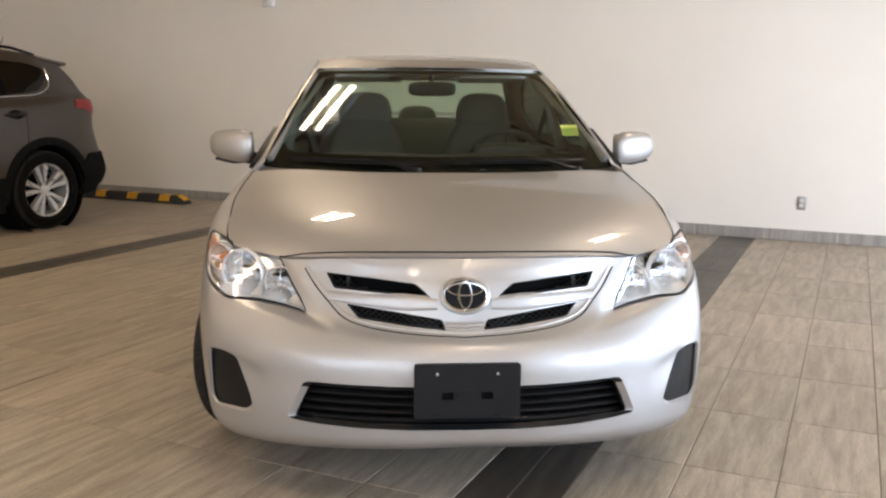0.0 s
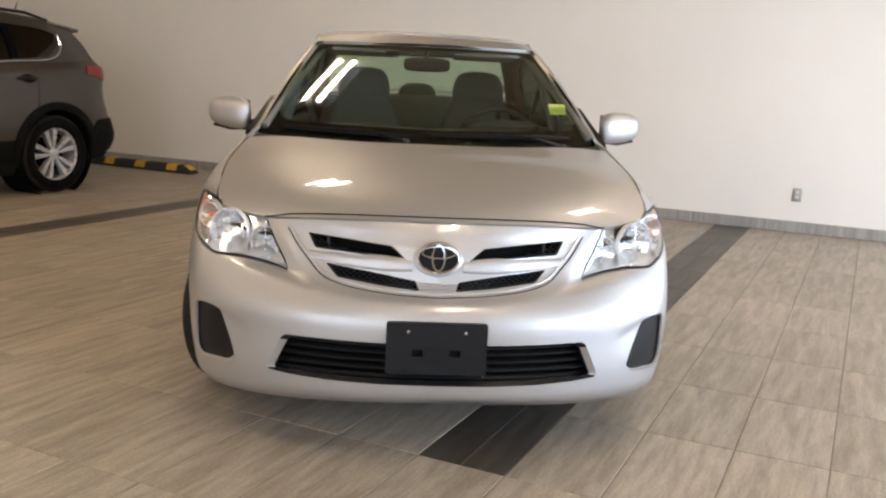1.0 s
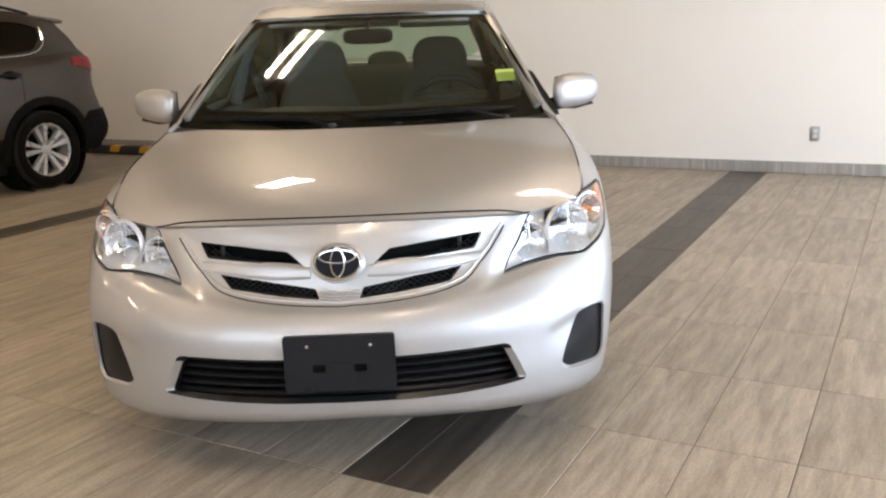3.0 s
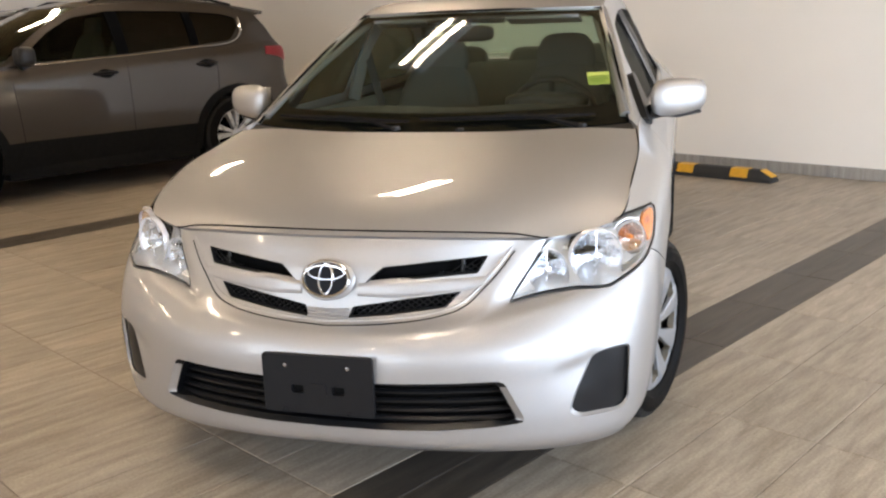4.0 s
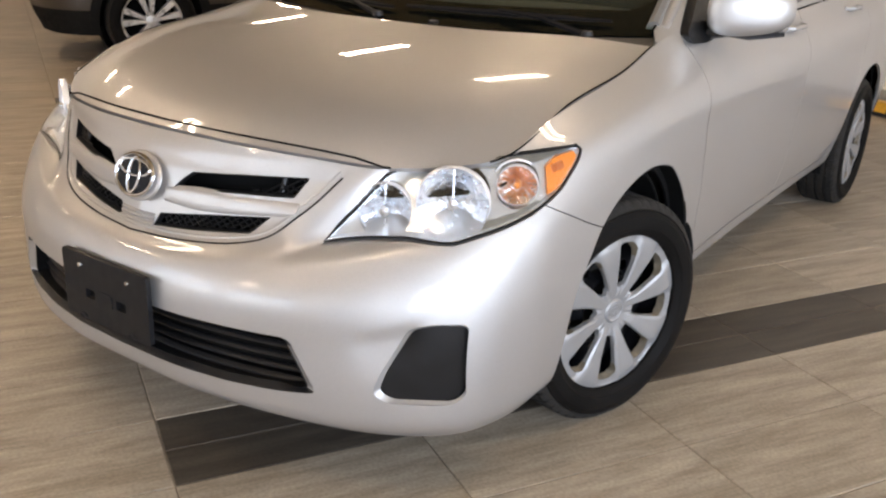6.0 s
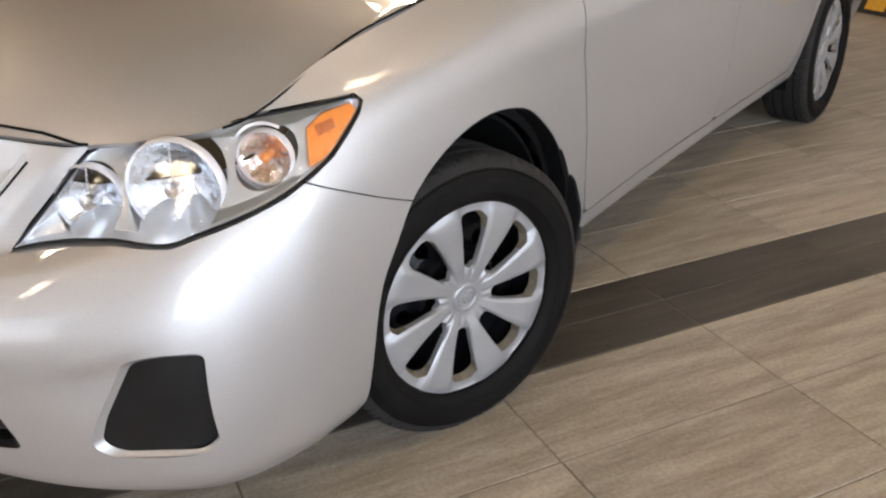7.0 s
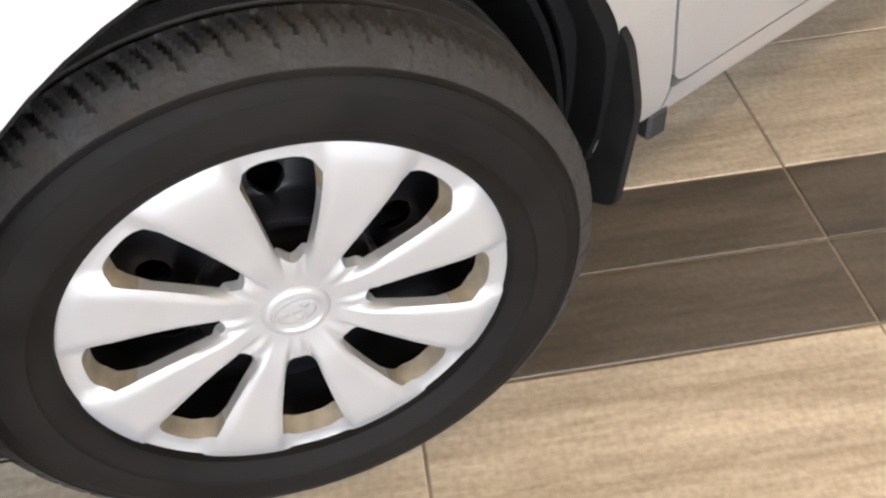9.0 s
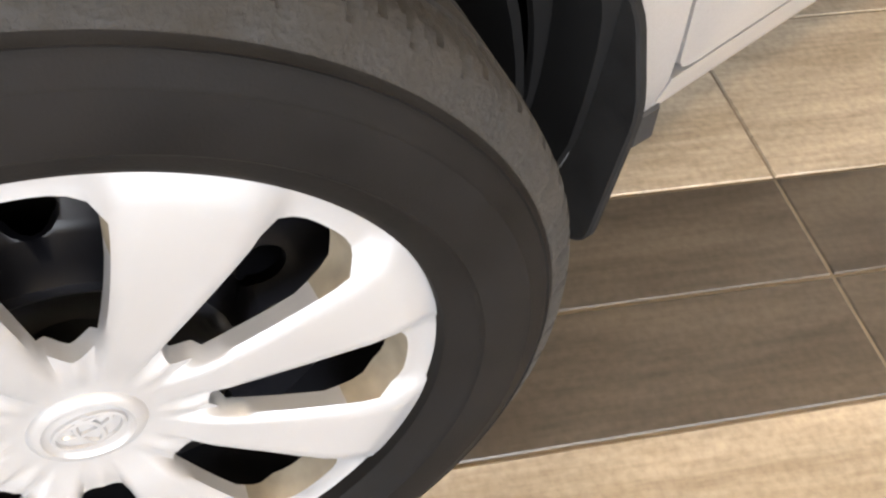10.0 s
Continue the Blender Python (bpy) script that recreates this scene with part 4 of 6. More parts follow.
gap = [Vector(p) for p in bon[4, :50:2]] + [Vector(bon[2, 54]), Vector(bon[0, 58]), Vector((.560, -.577, .735))]
gap = [(-p.x, p.y, p.z + .0004) for p in gap[:0:-1]] + [(p.x, p.y, p.z + .0004) for p in gap]
for s in (-1, 1):
    part("bonnet_gap", tube([(s * (p[0] + .002), p[1], p[2] - .0005) for p in bon[28::2, -1]], .0022, 6), VOID, sedan)
part("bonnet_gap", tube(gap, .0026, 6), VOID, sedan, "dark gap at the bonnet's front edge")

# added dark skin: puts the shade behind the gaps into colour
inner = np.concatenate([(flank * np.array([-1, 1, 1]))[:, :0:-1], flank], axis=1)
inner = (inner - normals(inner) * 0.040)[::2, ::2]
me = carve(shell(inner, 0.006), ("DIFFERENCE", side_prism(circle(ARCH[0], ARCH[1], .375), -1.3, 1.3)), ("DIFFERENCE", side_prism(circle(ARCH_R[0], ARCH_R[1], .375), -1.3, 1.3)), ("DIFFERENCE", front_prism([(-.62, .235), (.62, .235), (.62, .41), (-.62, .41)])),
           *[("DIFFERENCE", lamp_prism(s, 0.004)) for s in (-1, 1)], *[("DIFFERENCE", front_prism(q)) for q in both([(.05, .52), (.05, .70), (.43, .715), (.33, .55)])], selfcut=True)
part("inner_structure", me, VOID, sedan)
# added dark sheet below the bonnet, for the shade in its gaps
b2 = bon_full.copy()
b2[:, :, 2] -= 0.06
part("bonnet_shade_sheet", shell(b2, 0.005), VOID, sedan)
part("underbody", box(-.60, .60, -.60, 3.3, .222, .24, 0.01), VOID, sedan)

for s in (-1, 1):
    for cy, cz, r in (ARCH, ARCH_R):
        prof = [(s * .50, r + .012), (s * .80, r + .012), (s * .80, r + .004), (s * .508, r + .004)]
        lin = turned(prof, 64)
        bmesh.ops.delete(lin, geom=[f for f in lin.faces if f.calc_center_median().z < -0.10], context="FACES")
        back = turned([(s * .50, .02), (s * .50, r + .01), (s * .505, r + .01), (s * .505, .02)], 48)
        part("wheel_housing", moved(joined(lin, back), Matrix.Translation((0, cy, cz))), VOID, sedan, "black plastic wheel housing")

# black lip inside the front arches
for s in (-1, 1):
    vs = []
    for y, z in ARCH_LINE:
        if z < .215:
            continue
        h = on_skin((s * 2, y, z), (-s, 0, 0))
        r = Vector((0, y - .05, z - .30)).normalized() * float(np.interp(y, (.28, .36), (.004, .009)))
        for dx in (float(np.interp(y, (.28, .36), (.0015, -.0012))), .05):
            vs += [(h.x - s * dx, y - r.y, z - r.z), (h.x - s * dx, y + r.y, z + r.z)]
    k = len(vs) // 4
    fs = []
    for a in range(k - 1):
        p, q = 4 * a, 4 * a + 4
        fs += [(p, q, q + 2, p + 2), (p + 1, p + 3, q + 3, q + 1), (p, p + 1, q + 1, q), (p + 2, q + 2, q + 3, p + 3)]
    lip = soup(vs, fs)
    bmesh.ops.recalc_face_normals(lip, faces=lip.faces)
    part("arch_lip", lip, VOID, sedan, "black lip of the wheel arch")

# greenhouse
BELT = [(.748, .275, .938), (.782, .62, .945), (.790, 1.1, .958), (.788, 1.6, .975), (.779, 2.2, 1.000), (.728, 2.85, 1.056)]
MID = [(.728, .310, .951), (.708, .70, 1.07), (.682, 1.16, 1.16), (.692, 1.62, 1.20), (.676, 2.16, 1.20), (.650, 2.80, 1.12)]
RAIL = [(.712, .340, .962), (.634, .755, 1.176), (.552, 1.15, 1.359), (.578, 1.62, 1.414), (.570, 2.08, 1.402), (.592, 2.72, 1.150)]
green = loft([BELT, MID, RAIL], 10, 8)
W_FRONT = rounded([(.615, .975), (.885, 1.165), (1.14, 1.280), (1.395, 1.340), (1.395, .988)], 0.025)
W_REAR = rounded([(1.50, .992), (1.50, 1.352), (1.90, 1.352), (2.17, 1.270), (2.44, 1.12), (2.42, 1.022)], 0.025)
me = carve(shell(green, 0.02), ("DIFFERENCE", side_prism(W_FRONT)), ("DIFFERENCE", side_prism(W_REAR)))
part("pillar_frame", me, SILVER, sedan, "", 50)
part("pillar_frame", mirrored(me), SILVER, sedan, "", 50)
for nm, w, g in (("front_side_window", W_FRONT, SIDE_GLASS), ("rear_side_window", W_REAR, SIDE_GLASS)):
    me = carve(shell(green, 0.004, 1, -0.012), ("INTERSECT", side_prism(w)))
    part(nm, me, g, sedan)
    part(nm, mirrored(me), g, sedan)
    # black rubber round the opening
    path = []
    gt = BVHTree.FromBMesh(sheet(green))
    for y, z in w:
        h = gt.ray_cast(Vector((1.4, y, z)), Vector((-1, 0, 0)))[0]
        if h:
            path.append(h - Vector((0.0085, 0, 0)))
    for s in (-1, 1):
        part("window_seal", tube([(s * p.x, p.y, p.z) for p in path], 0.006, 6, True), SATIN, sedan)
strip = carve(shell(green, 0.008, 1, 0.002), ("INTERSECT", side_prism([(1.399, .985), (1.399, 1.342), (1.496, 1.350), (1.496, .990)])))
part("centre_pillar_trim", to_bm(strip), SATIN, sedan, "black centre pillar trim", 50)
part("centre_pillar_trim", mirrored(strip), SATIN, sedan, "black centre pillar trim", 50)

ROOF = [
    [(0, 1.045, 1.363), (.25, 1.065, 1.362), (.45, 1.11, 1.361), (.552, 1.15, 1.359)],
    [(0, 1.20, 1.408), (.26, 1.215, 1.406), (.47, 1.25, 1.396), (.559, 1.28, 1.378)],
    [(0, 1.60, 1.443), (.27, 1.60, 1.439), (.48, 1.61, 1.427), (.578, 1.62, 1.414)],
    [(0, 2.00, 1.432), (.27, 2.00, 1.428), (.48, 1.99, 1.416), (.573, 1.98, 1.406)],
    [(0, 2.26, 1.397), (.26, 2.24, 1.392), (.46, 2.20, 1.384), (.570, 2.12, 1.390)],
]
rf = loft(ROOF, 8, 6)
part("roof", shell(np.concatenate([(rf * np.array([-1, 1, 1]))[:, :0:-1], rf], axis=1), 0.02), SILVER, sedan, "", 50)


def screen_grid(cols, rows):
    """The right half of the windscreen: an even bow across, a slight bow upward."""
    v = np.linspace(0, 1, rows)[:, None]
    x = np.linspace(0, 1, cols)[None, :] * (.716 - .150 * v - .024 * v * v)
    y = .150 + .900 * v + .345 * x * x
    z = .925 + .500 * v - .066 * v * v + (.045 - .062 * v) * x * x
    return np.stack([x, y, z], axis=2)


sc = screen_grid(31, 25)
sc_full = np.concatenate([(sc * np.array([-1, 1, 1]))[:, :0:-1], sc], axis=1)
pane = shell(sc_full, 0.005)
pane.faces.ensure_lookup_table()
for i in range((sc_full.shape[0] - 1) * (sc_full.shape[1] - 1)):
    pane.faces[2 * i + 1].material_index = 1
part("windscreen", pane, [GLASS, GLASS_BACK], sedan, "clear tinted windscreen")
# black frit band inside the edge of the screen
fine = screen_grid(67, 101)
fine = np.concatenate([(fine * np.array([-1, 1, 1]))[:, :0:-1], fine], axis=1)
rws, cols = fine.shape[:2]
edge = fine - normals(fine) * 0.008
bandm = bmesh.new()
ev = [[bandm.verts.new(edge[i, j]) for j in range(cols)] for i in range(rws)]
for i in range(rws - 1):
    for j in range(cols - 1):
        v = (i + 0.5) / (rws - 1) * 1.02
        ex = abs(fine[i, 0, 0]) - abs(fine[i, j, 0] + fine[i, j + 1, 0]) / 2 - 0.030
        ey = min(v - 0.145, 1.02 - v - 0.045)
        if ex < 0 or ey < 0 or (ex < 0.07 and ey < 0.10 and (1 - ex / 0.07) ** 2 + (1 - ey / 0.10) ** 2 > 1):
            bandm.faces.new((ev[i][j], ev[i][j + 1], ev[i + 1][j + 1], ev[i + 1][j]))
bmesh.ops.delete(bandm, geom=[v for v in bandm.verts if not v.link_faces], context="VERTS")
bmesh.ops.solidify(bandm, geom=bandm.faces[:], thickness=0.002)
part("screen_border", bandm, FRIT, sedan, "black border of the windscreen")
for s in (-1, 1):
    part("screen_seal", tube([(s * (p[0] - .002), p[1] - .002, p[2] + .002) for p in sc[:, -1]], 0.005, 6), FRIT, sedan)
    part("pillar_moulding", tube([(s * (p[0] + .010), p[1] + .018, p[2] - .010) for p in sc[1:, -1]], 0.0175, 12), SILVER, sedan, "silver windscreen pillar", 60)
part("screen_seal", tube(sc_full[-1], 0.006, 6), SATIN, sedan)
# scuttle panel between bonnet and screen
cw = loft([[(0, .070, .918), (.30, .095, .920), (.58, .172, .925), (.742, .245, .918)], [(0, .115, .916), (.30, .14, .918), (.58, .215, .924), (.738, .285, .928)], [(0, .160, .926), (.30, .185, .929), (.58, .262, .936), (.735, .325, .944)]], 8, 4)
part("scuttle", shell(np.concatenate([(cw * np.array([-1, 1, 1]))[:, :0:-1], cw], axis=1), 0.01), BLACK, sedan, "black plastic scuttle panel")
# rear screen and boot lid
REAR = [
    [(0, 2.26, 1.395), (.24, 2.24, 1.390), (.42, 2.20, 1.382), (.552, 2.13, 1.384)],
    [(0, 2.58, 1.260), (.25, 2.55, 1.255), (.45, 2.50, 1.250), (.565, 2.45, 1.255)],
    [(0, 2.90, 1.100), (.27, 2.88, 1.098), (.48, 2.82, 1.098), (.585, 2.74, 1.135)],
]
rs = loft(REAR, 8, 8)
part("rear_screen", shell(np.concatenate([(rs * np.array([-1, 1, 1]))[:, :0:-1], rs], axis=1), 0.005), GLASS, sedan)
bl = loft([[(0, 2.86, 1.085), (.27, 2.84, 1.085), (.50, 2.80, 1.085), (.69, 2.80, 1.066)], [(0, 3.2, 1.115), (.27, 3.2, 1.112), (.50, 3.2, 1.105), (.68, 3.2, 1.078)], [(0, 3.56, 1.095), (.25, 3.555, 1.095), (.47, 3.53, 1.092), (.62, 3.43, 1.088)]], 8, 8)
part("boot_lid", shell(np.concatenate([(bl * np.array([-1, 1, 1]))[:, :0:-1], bl], axis=1), 0.02), SILVER, sedan, "", 50)
for s in (-1, 1):
    tl = carve(shell(flank[:, 13 * NU - 4:15 * NU + 4], 0.03, 1, 0.004), ("INTERSECT", side_prism([(3.28, .86), (3.34, 1.02), (3.7, 1.02), (3.7, .80), (3.42, .80)], .2, 1.2)))
    part("tail_lamp", tl if s > 0 else mirrored(tl), RED, sedan, "red tail lamp")

for s, y, st in ((1, 0.034, STEER), (-1, 0.004, STEER), (1, 2.6, 0), (-1, 2.6, 0)):
    sedan_wheel(sedan, s * (0.765 if s > 0 or y > 1 else 0.738), y, st, s, SPIN if y < 1 else 17)


# ---------------------------------------------------------------- sedan: nose
def skin_front(x, z, depth=0.0):
    h = on_skin((x, -2.0, z), (0, 1, 0))
    return Vector((h.x, h.y + depth, h.z))


def reveal(outline, depth, shrink, name, material, label="", rise=0.0, start=0.001):
    """Sloped walls that lead from an opening's edge inward."""
    top = [skin_front(x, z, start) for x, z in outline]
    c = sum(top, Vector()) / len(top)
    low = []
    for p in top:
        q = c + (p - c) * shrink
        h = skin_front(q.x, q.z + (rise if p.z < c.z - 0.02 else 0), depth)
        low.append(h)
    n = len(top)
    bm = soup([*top, *low], [(i, (i + 1) % n, n + (i + 1) % n, n + i) for i in range(n)])
    bmesh.ops.recalc_face_normals(bm, faces=bm.faces)
    bmesh.ops.solidify(bm, geom=bm.faces[:], thickness=0.003)
    return part(name, bm, material, sedan, label, 50)


for pts in both(FOG):
    reveal(pts, 0.013, 0.93, "fog_bezel", SILVER)
    me = carve(shell(nose_full, 0.006, 1, -0.013), ("INTERSECT", front_prism([((abs(x) - .715) * .95 * (1 if x > 0 else -1) + (.715 if x > 0 else -.715), (z - .365) * .95 + .365) for x, z in pts])))
    part("fog_cover", me, SATIN, sedan, "black plastic blank in the fog lamp opening")
bezel = reveal(INTAKE, 0.016, 0.955, "intake_bezel", [SILVER, SATIN], "silver-ended intake bezel, black along its shaded bottom", 0.012)
# black faces below put the silver lip's shade into the colour
for q in bezel.data.polygons:
    q.material_index = 0 if abs(q.center.x) > .476 and q.center.z > .288 else 1
reveal([(x * .955, (z - .315) * .955 + .315) for x, z in INTAKE], 0.09, 1.0, "intake_lining", SATIN, "black intake lining", 0.0, 0.014)
for pts in both(UPPER_SLOT) + both(LOWER_SLOT):
    reveal(pts, 0.016, 0.985, "grille_slot_bezel", SATIN, "black slot lining")

# lower intake: curved slats over a dark backing
for z, r in ((.283, .0085), (.309, .007), (.335, .007), (.361, .007), (.384, .008)):
    w = .468 + (.40 - z) * .26
    pts = [skin_front(x, max(z, .275), .050) for x in np.linspace(-w, w, 33)]
    part("intake_slat", tube([(p.x, p.y, z) for p in pts], r, 8, False, 0.55), SATIN, sedan, "glossy black intake slat")
back = loft([[skin_front(x, .30, .105) * 1.0 for x in (0, .2, .4, .58)], [skin_front(x, .38, .105) for x in (0, .2, .4, .58)]], 6, 2)
back[0, :, 2], back[-1, :, 2] = .225, .415
part("intake_backing", shell(np.concatenate([(back * np.array([-1, 1, 1]))[:, :0:-1], back], axis=1), 0.004), VOID, sedan)
# light grey bumper beam glimpsed behind the slats
part("bumper_beam", tube([(p.x, p.y, .372) for p in [skin_front(x, .372, .085) for x in np.linspace(-.30, .30, 13)]], .012, 6), STEEL, sedan)

# grille: lattice behind the slots, backing, groove and raised edge round the panel
for s in (-1, 1):
    bars = []
    for k in range(-8, 26):
        for d in (1, -1):
            pts = []
            for t in np.linspace(0, 1, 12):
                z = .535 + t * .175
                x = .03 + k * .021 + d * (t - .5) * .26
                if .055 < x < .43 and z < .56 + x * .36 and z > .53 + max(0, x - .25) * .35:
                    p = skin_front(s * x, z, .016)
                    pts.append(p)
            if len(pts) > 1:
                bars.append(tube(pts, .0021, 4))
    part("grille_mesh", joined(*bars), SATIN, sedan, "black diamond grille mesh")
    part("grille_stay", tube([skin_front(s * .345, z, .024) for z in (.60, .64, .69, .71)], .006, 6), BLACK, sedan)
gb = loft([[skin_front(x, .535, .07) for x in (0, .15, .30, .42)], [skin_front(x, .63, .07) for x in (0, .15, .30, .45)], [skin_front(x, .715, .07) for x in (0, .15, .30, .47)]], 4, 4)
part("grille_backing", shell(np.concatenate([(gb * np.array([-1, 1, 1]))[:, :0:-1], gb], axis=1), 0.004), VOID, sedan)
edge_l = [tuple(p) for p in spline(GRILLE_LINE, 6)]
edge_f = edge_l + [(-x, z) for x, z in edge_l[-2::-1]]
part("grille_groove", tube([skin_front(x, z - .003, .0005) for x, z in edge_f], .0022, 6), VOID, sedan)
part("grille_edge", tube([skin_front(x * .985, z + .006, .0020) for x, z in edge_f], .0038, 8), SILVER, sedan, "raised silver grille edge")
part("grille_tab", joined(*[tube([skin_front(x, z, -.001) for x in np.linspace(-.058, .058, 9)], .0045, 6) for z in (.553, .562, .571)]), SILVER, sedan, "ribbed silver tab under the badge")

# rounded silver bars between the slots
for s in (-1, 1):
    path = [((.405 - .325 * t), .636 - .022 * t + .010 * t * t) for t in np.linspace(0, 1, 15)]
    vs, fs = [], []
    for k, (x, z) in enumerate(path):
        h = float(np.interp(k, (0, 3, 10, 14), (.015, .0205, .027, .020)))
        for a in np.linspace(-1, 1, 9):
            q = skin_front(s * x, z + a * h, .004)
            vs.append((q.x, q.y - .0085 * (1 - a ** 4), q.z))
    for k in range(len(path) - 1):
        fs += [(k * 9 + a, k * 9 + a + 1, (k + 1) * 9 + a + 1, (k + 1) * 9 + a) for a in range(8)]
    bar = soup(vs, fs)
    bmesh.ops.recalc_face_normals(bar, faces=bar.faces)
    bmesh.ops.solidify(bar, geom=bar.faces[:], thickness=.004)
    part("grille_bar", bar, SILVER, sedan, "rounded silver grille bar", 50)

# oval badge on a silver pedestal
bp = skin_front(0, .652, 0)
tilt = pose(bp.x, bp.y - .004, bp.z, -19)
ped = bmesh.new()
bmesh.ops.create_uvsphere(ped, u_segments=40, v_segments=20, radius=1, matrix=tilt @ Matrix.Diagonal((.077, .011, .057, 1)))
part("badge_pedestal", ped, SILVER, sedan)
oval_badge(.064, .0465, .0046, CHROME, mat("badge_blue_black", (.006, .0065, .009), .4, spec=.15, vary=.1), sedan, tilt @ Matrix.Translation((0, -.0135, 0)))

# plate holder: empty, with bolts and slots
PLY, PZ0, PZ1 = -.893, .3155, .4775
holder = rounded([(-.1535, PZ0), (-.1535, PZ1), (.1535, PZ1), (.1535, PZ0)], .010)
slots = [rounded([(s * .057 - .017, .372), (s * .057 - .017, .394), (s * .057 + .017, .394), (s * .057 + .017, .372)], .003) for s in (-1, 1)]
me = carve(prism(holder, lambda a, b: (a, PLY, b), (0, .012, 0)), *[("DIFFERENCE", front_prism(q, -1.2, -.6)) for q in slots])
plate = part("plate_holder", me, PLATE, sedan, "empty black plastic number plate holder")
for s in (-1, 1):
    part("bolt", moved(turned([(0, .001), (.004, .001), (.0035, .005), (0, .006)], 12, False), pose(s * .087, PLY, .449, 0, 0, -90)), CHROME, plate, "small steel bolt")
    part("clip", tube([(s * .090 + .013 * math.cos(a), PLY - .001, .322 + .006 * math.sin(a)) for a in np.linspace(0, 2 * math.pi, 14, False)], .0016, 5, True), PLATE, plate)
part("raised_panel", prism(rounded([(-.025, .365), (-.025, .40), (.025, .40), (.025, .365)], .006), lambda a, b: (a, PLY - .0015, b), (0, .002, 0)), PLATE, plate)
part("plate_bracket", box(-.12, .12, PLY + .012, PLY + .035, .33, .465, .004, 1), VOID, plate)


# headlamps
def headlamp(s):
    out = Vector((-s * LAMP_D.x, -LAMP_D.y, 0))
    place = lamp_place(s)

    def at(w, z, depth):
        h = on_skin(place(w, z), -out)
        while h is None or h.y > -0.15:      # above the fender's edge: step down on to it
            z -= .003
            h = on_skin(place(w, z), -out)
        return h - out * depth
    body = new("headlamp")
    body.parent = sedan
    tagged(body, "clear headlamp with chrome reflectors and an amber corner")
    outline = [tuple(p) for p in spline([*LAMP_OUT, LAMP_OUT[0]], 4)][:-1]
    c = Vector(np.mean(outline, axis=0))
    ring = [at(w, z, .002) for w, z in outline]
    deep = [at(*(c + (Vector(q) - c) * .94), .030) for q in outline]
    deep2 = [p - out * .035 - Vector((0, 0, (p.z - c.y) * .12)) for p in deep]
    n = len(ring)
    fs = [(i, (i + 1) % n, n + (i + 1) % n, n + i) for i in range(n)] + [(n + i, n + (i + 1) % n, 2 * n + (i + 1) % n, 2 * n + i) for i in range(n)]
    bm = soup([*ring, *deep, *deep2], fs)
    cap = bm.verts.new(sum(deep2, Vector()) / n)
    bm.verts.ensure_lookup_table()
    for i in range(n):
        bm.faces.new((bm.verts[2 * n + i], bm.verts[2 * n + (i + 1) % n], cap))
    bmesh.ops.recalc_face_normals(bm, faces=bm.faces)
    bmesh.ops.solidify(bm, geom=bm.faces[:], thickness=.002)
    part("housing", bm, LAMP_SHELL, body, "", 60)
    part("gasket", tube([at(w, z, .0015) for w, z in outline], .0026, 6, True), SATIN, body, "black rubber gasket")
    src = flank[:, 2 * NU:8 * NU] if s > 0 else (flank * np.array([-1, 1, 1]))[:, 2 * NU:8 * NU][:, ::-1]
    lens = carve(shell(src, .003, 1, .0005), ("INTERSECT", lamp_prism(s, -.001)))
    part("lens", lens, CLEAR, body, "clear plastic lamp cover", 50).visible_shadow = False
    ax = (out * .55 + Vector((s * .12, -1, .02)) * .45).normalized()
    turn = ax.to_track_quat("X", "Z").to_matrix().to_4x4()
    bowls = ((-.014, .648, .056, .020, 7), (.120, .674, .074, .015, 11), (.256, .706, .042, .011, 5))
    rnd = random.Random(11)
    holes = []
    for w, z, r, d, flutes in bowls:
        p = at(w, z, d)
        m = Matrix.Translation(p) @ turn
        hole = bmesh.new()
        bmesh.ops.create_cone(hole, cap_ends=True, segments=40, radius1=r * 1.03, radius2=r * 1.03, depth=.12, matrix=m @ pose(-.01, 0, 0, 0, 90, 0))
        holes.append(("DIFFERENCE", hole))
        # the bowl: upright flutes in steps, each facet flat and tilted its own way
        vs, fs = [], []
        n_r, n_a = 5, 2 * flutes + 6
        jig = {(k, a): rnd.uniform(-.0012, .0012) for k in range(n_r + 1) for a in range(n_a)}
        for k in range(n_r):
            for a in range(n_a):
                quad = []
                for kk, aa in ((k, a), (k + 1, a), (k + 1, a + 1), (k, a + 1)):
                    f = kk / n_r
                    ang = 2 * math.pi * aa / n_a
                    x = -.60 * r * (1 - f * f) - .003 + (jig[(k, a)] if 0 < kk < n_r else 0) + .0014 * (a % 2) * (1 if 0 < kk < n_r else 0)
                    quad.append((x, (r * f + .0005) * math.cos(ang), (r * f + .0005) * math.sin(ang)))
                b0 = len(vs)
                vs += quad
                fs.append((b0, b0 + 1, b0 + 2, b0 + 3))
        bowl = soup(vs, fs)
        bmesh.ops.recalc_face_normals(bowl, faces=bowl.faces)
        bmesh.ops.solidify(bowl, geom=bowl.faces[:], thickness=.0006)
        part("reflector", moved(bowl, m), REFLECTOR if w < .2 else AMBER_BOWL, body, "fluted chrome reflector bowl", 0)
        ring = turned([(-.004, r * .985), (.004, r * .99), (.006, r * 1.01), (.004, r * 1.035), (-.012, r * 1.05), (-.012, r * 1.0)], 56)
        part("rim", moved(ring, m), LAMP_RING, body, "bright chrome ring", 40)
        k = 1.3 if w > .2 else 1.0
        b = turned([(-.02, .0005), (-.02, .0055 * k), (.006, .007 * k), (.014, .0055 * k), (.019, .0005)], 14, False)
        part("bulb", moved(b, m @ Matrix.Translation((-.30 * r, 0, 0))), AMBER if w > .2 else BULB, body, "amber bulb" if w > .2 else "")
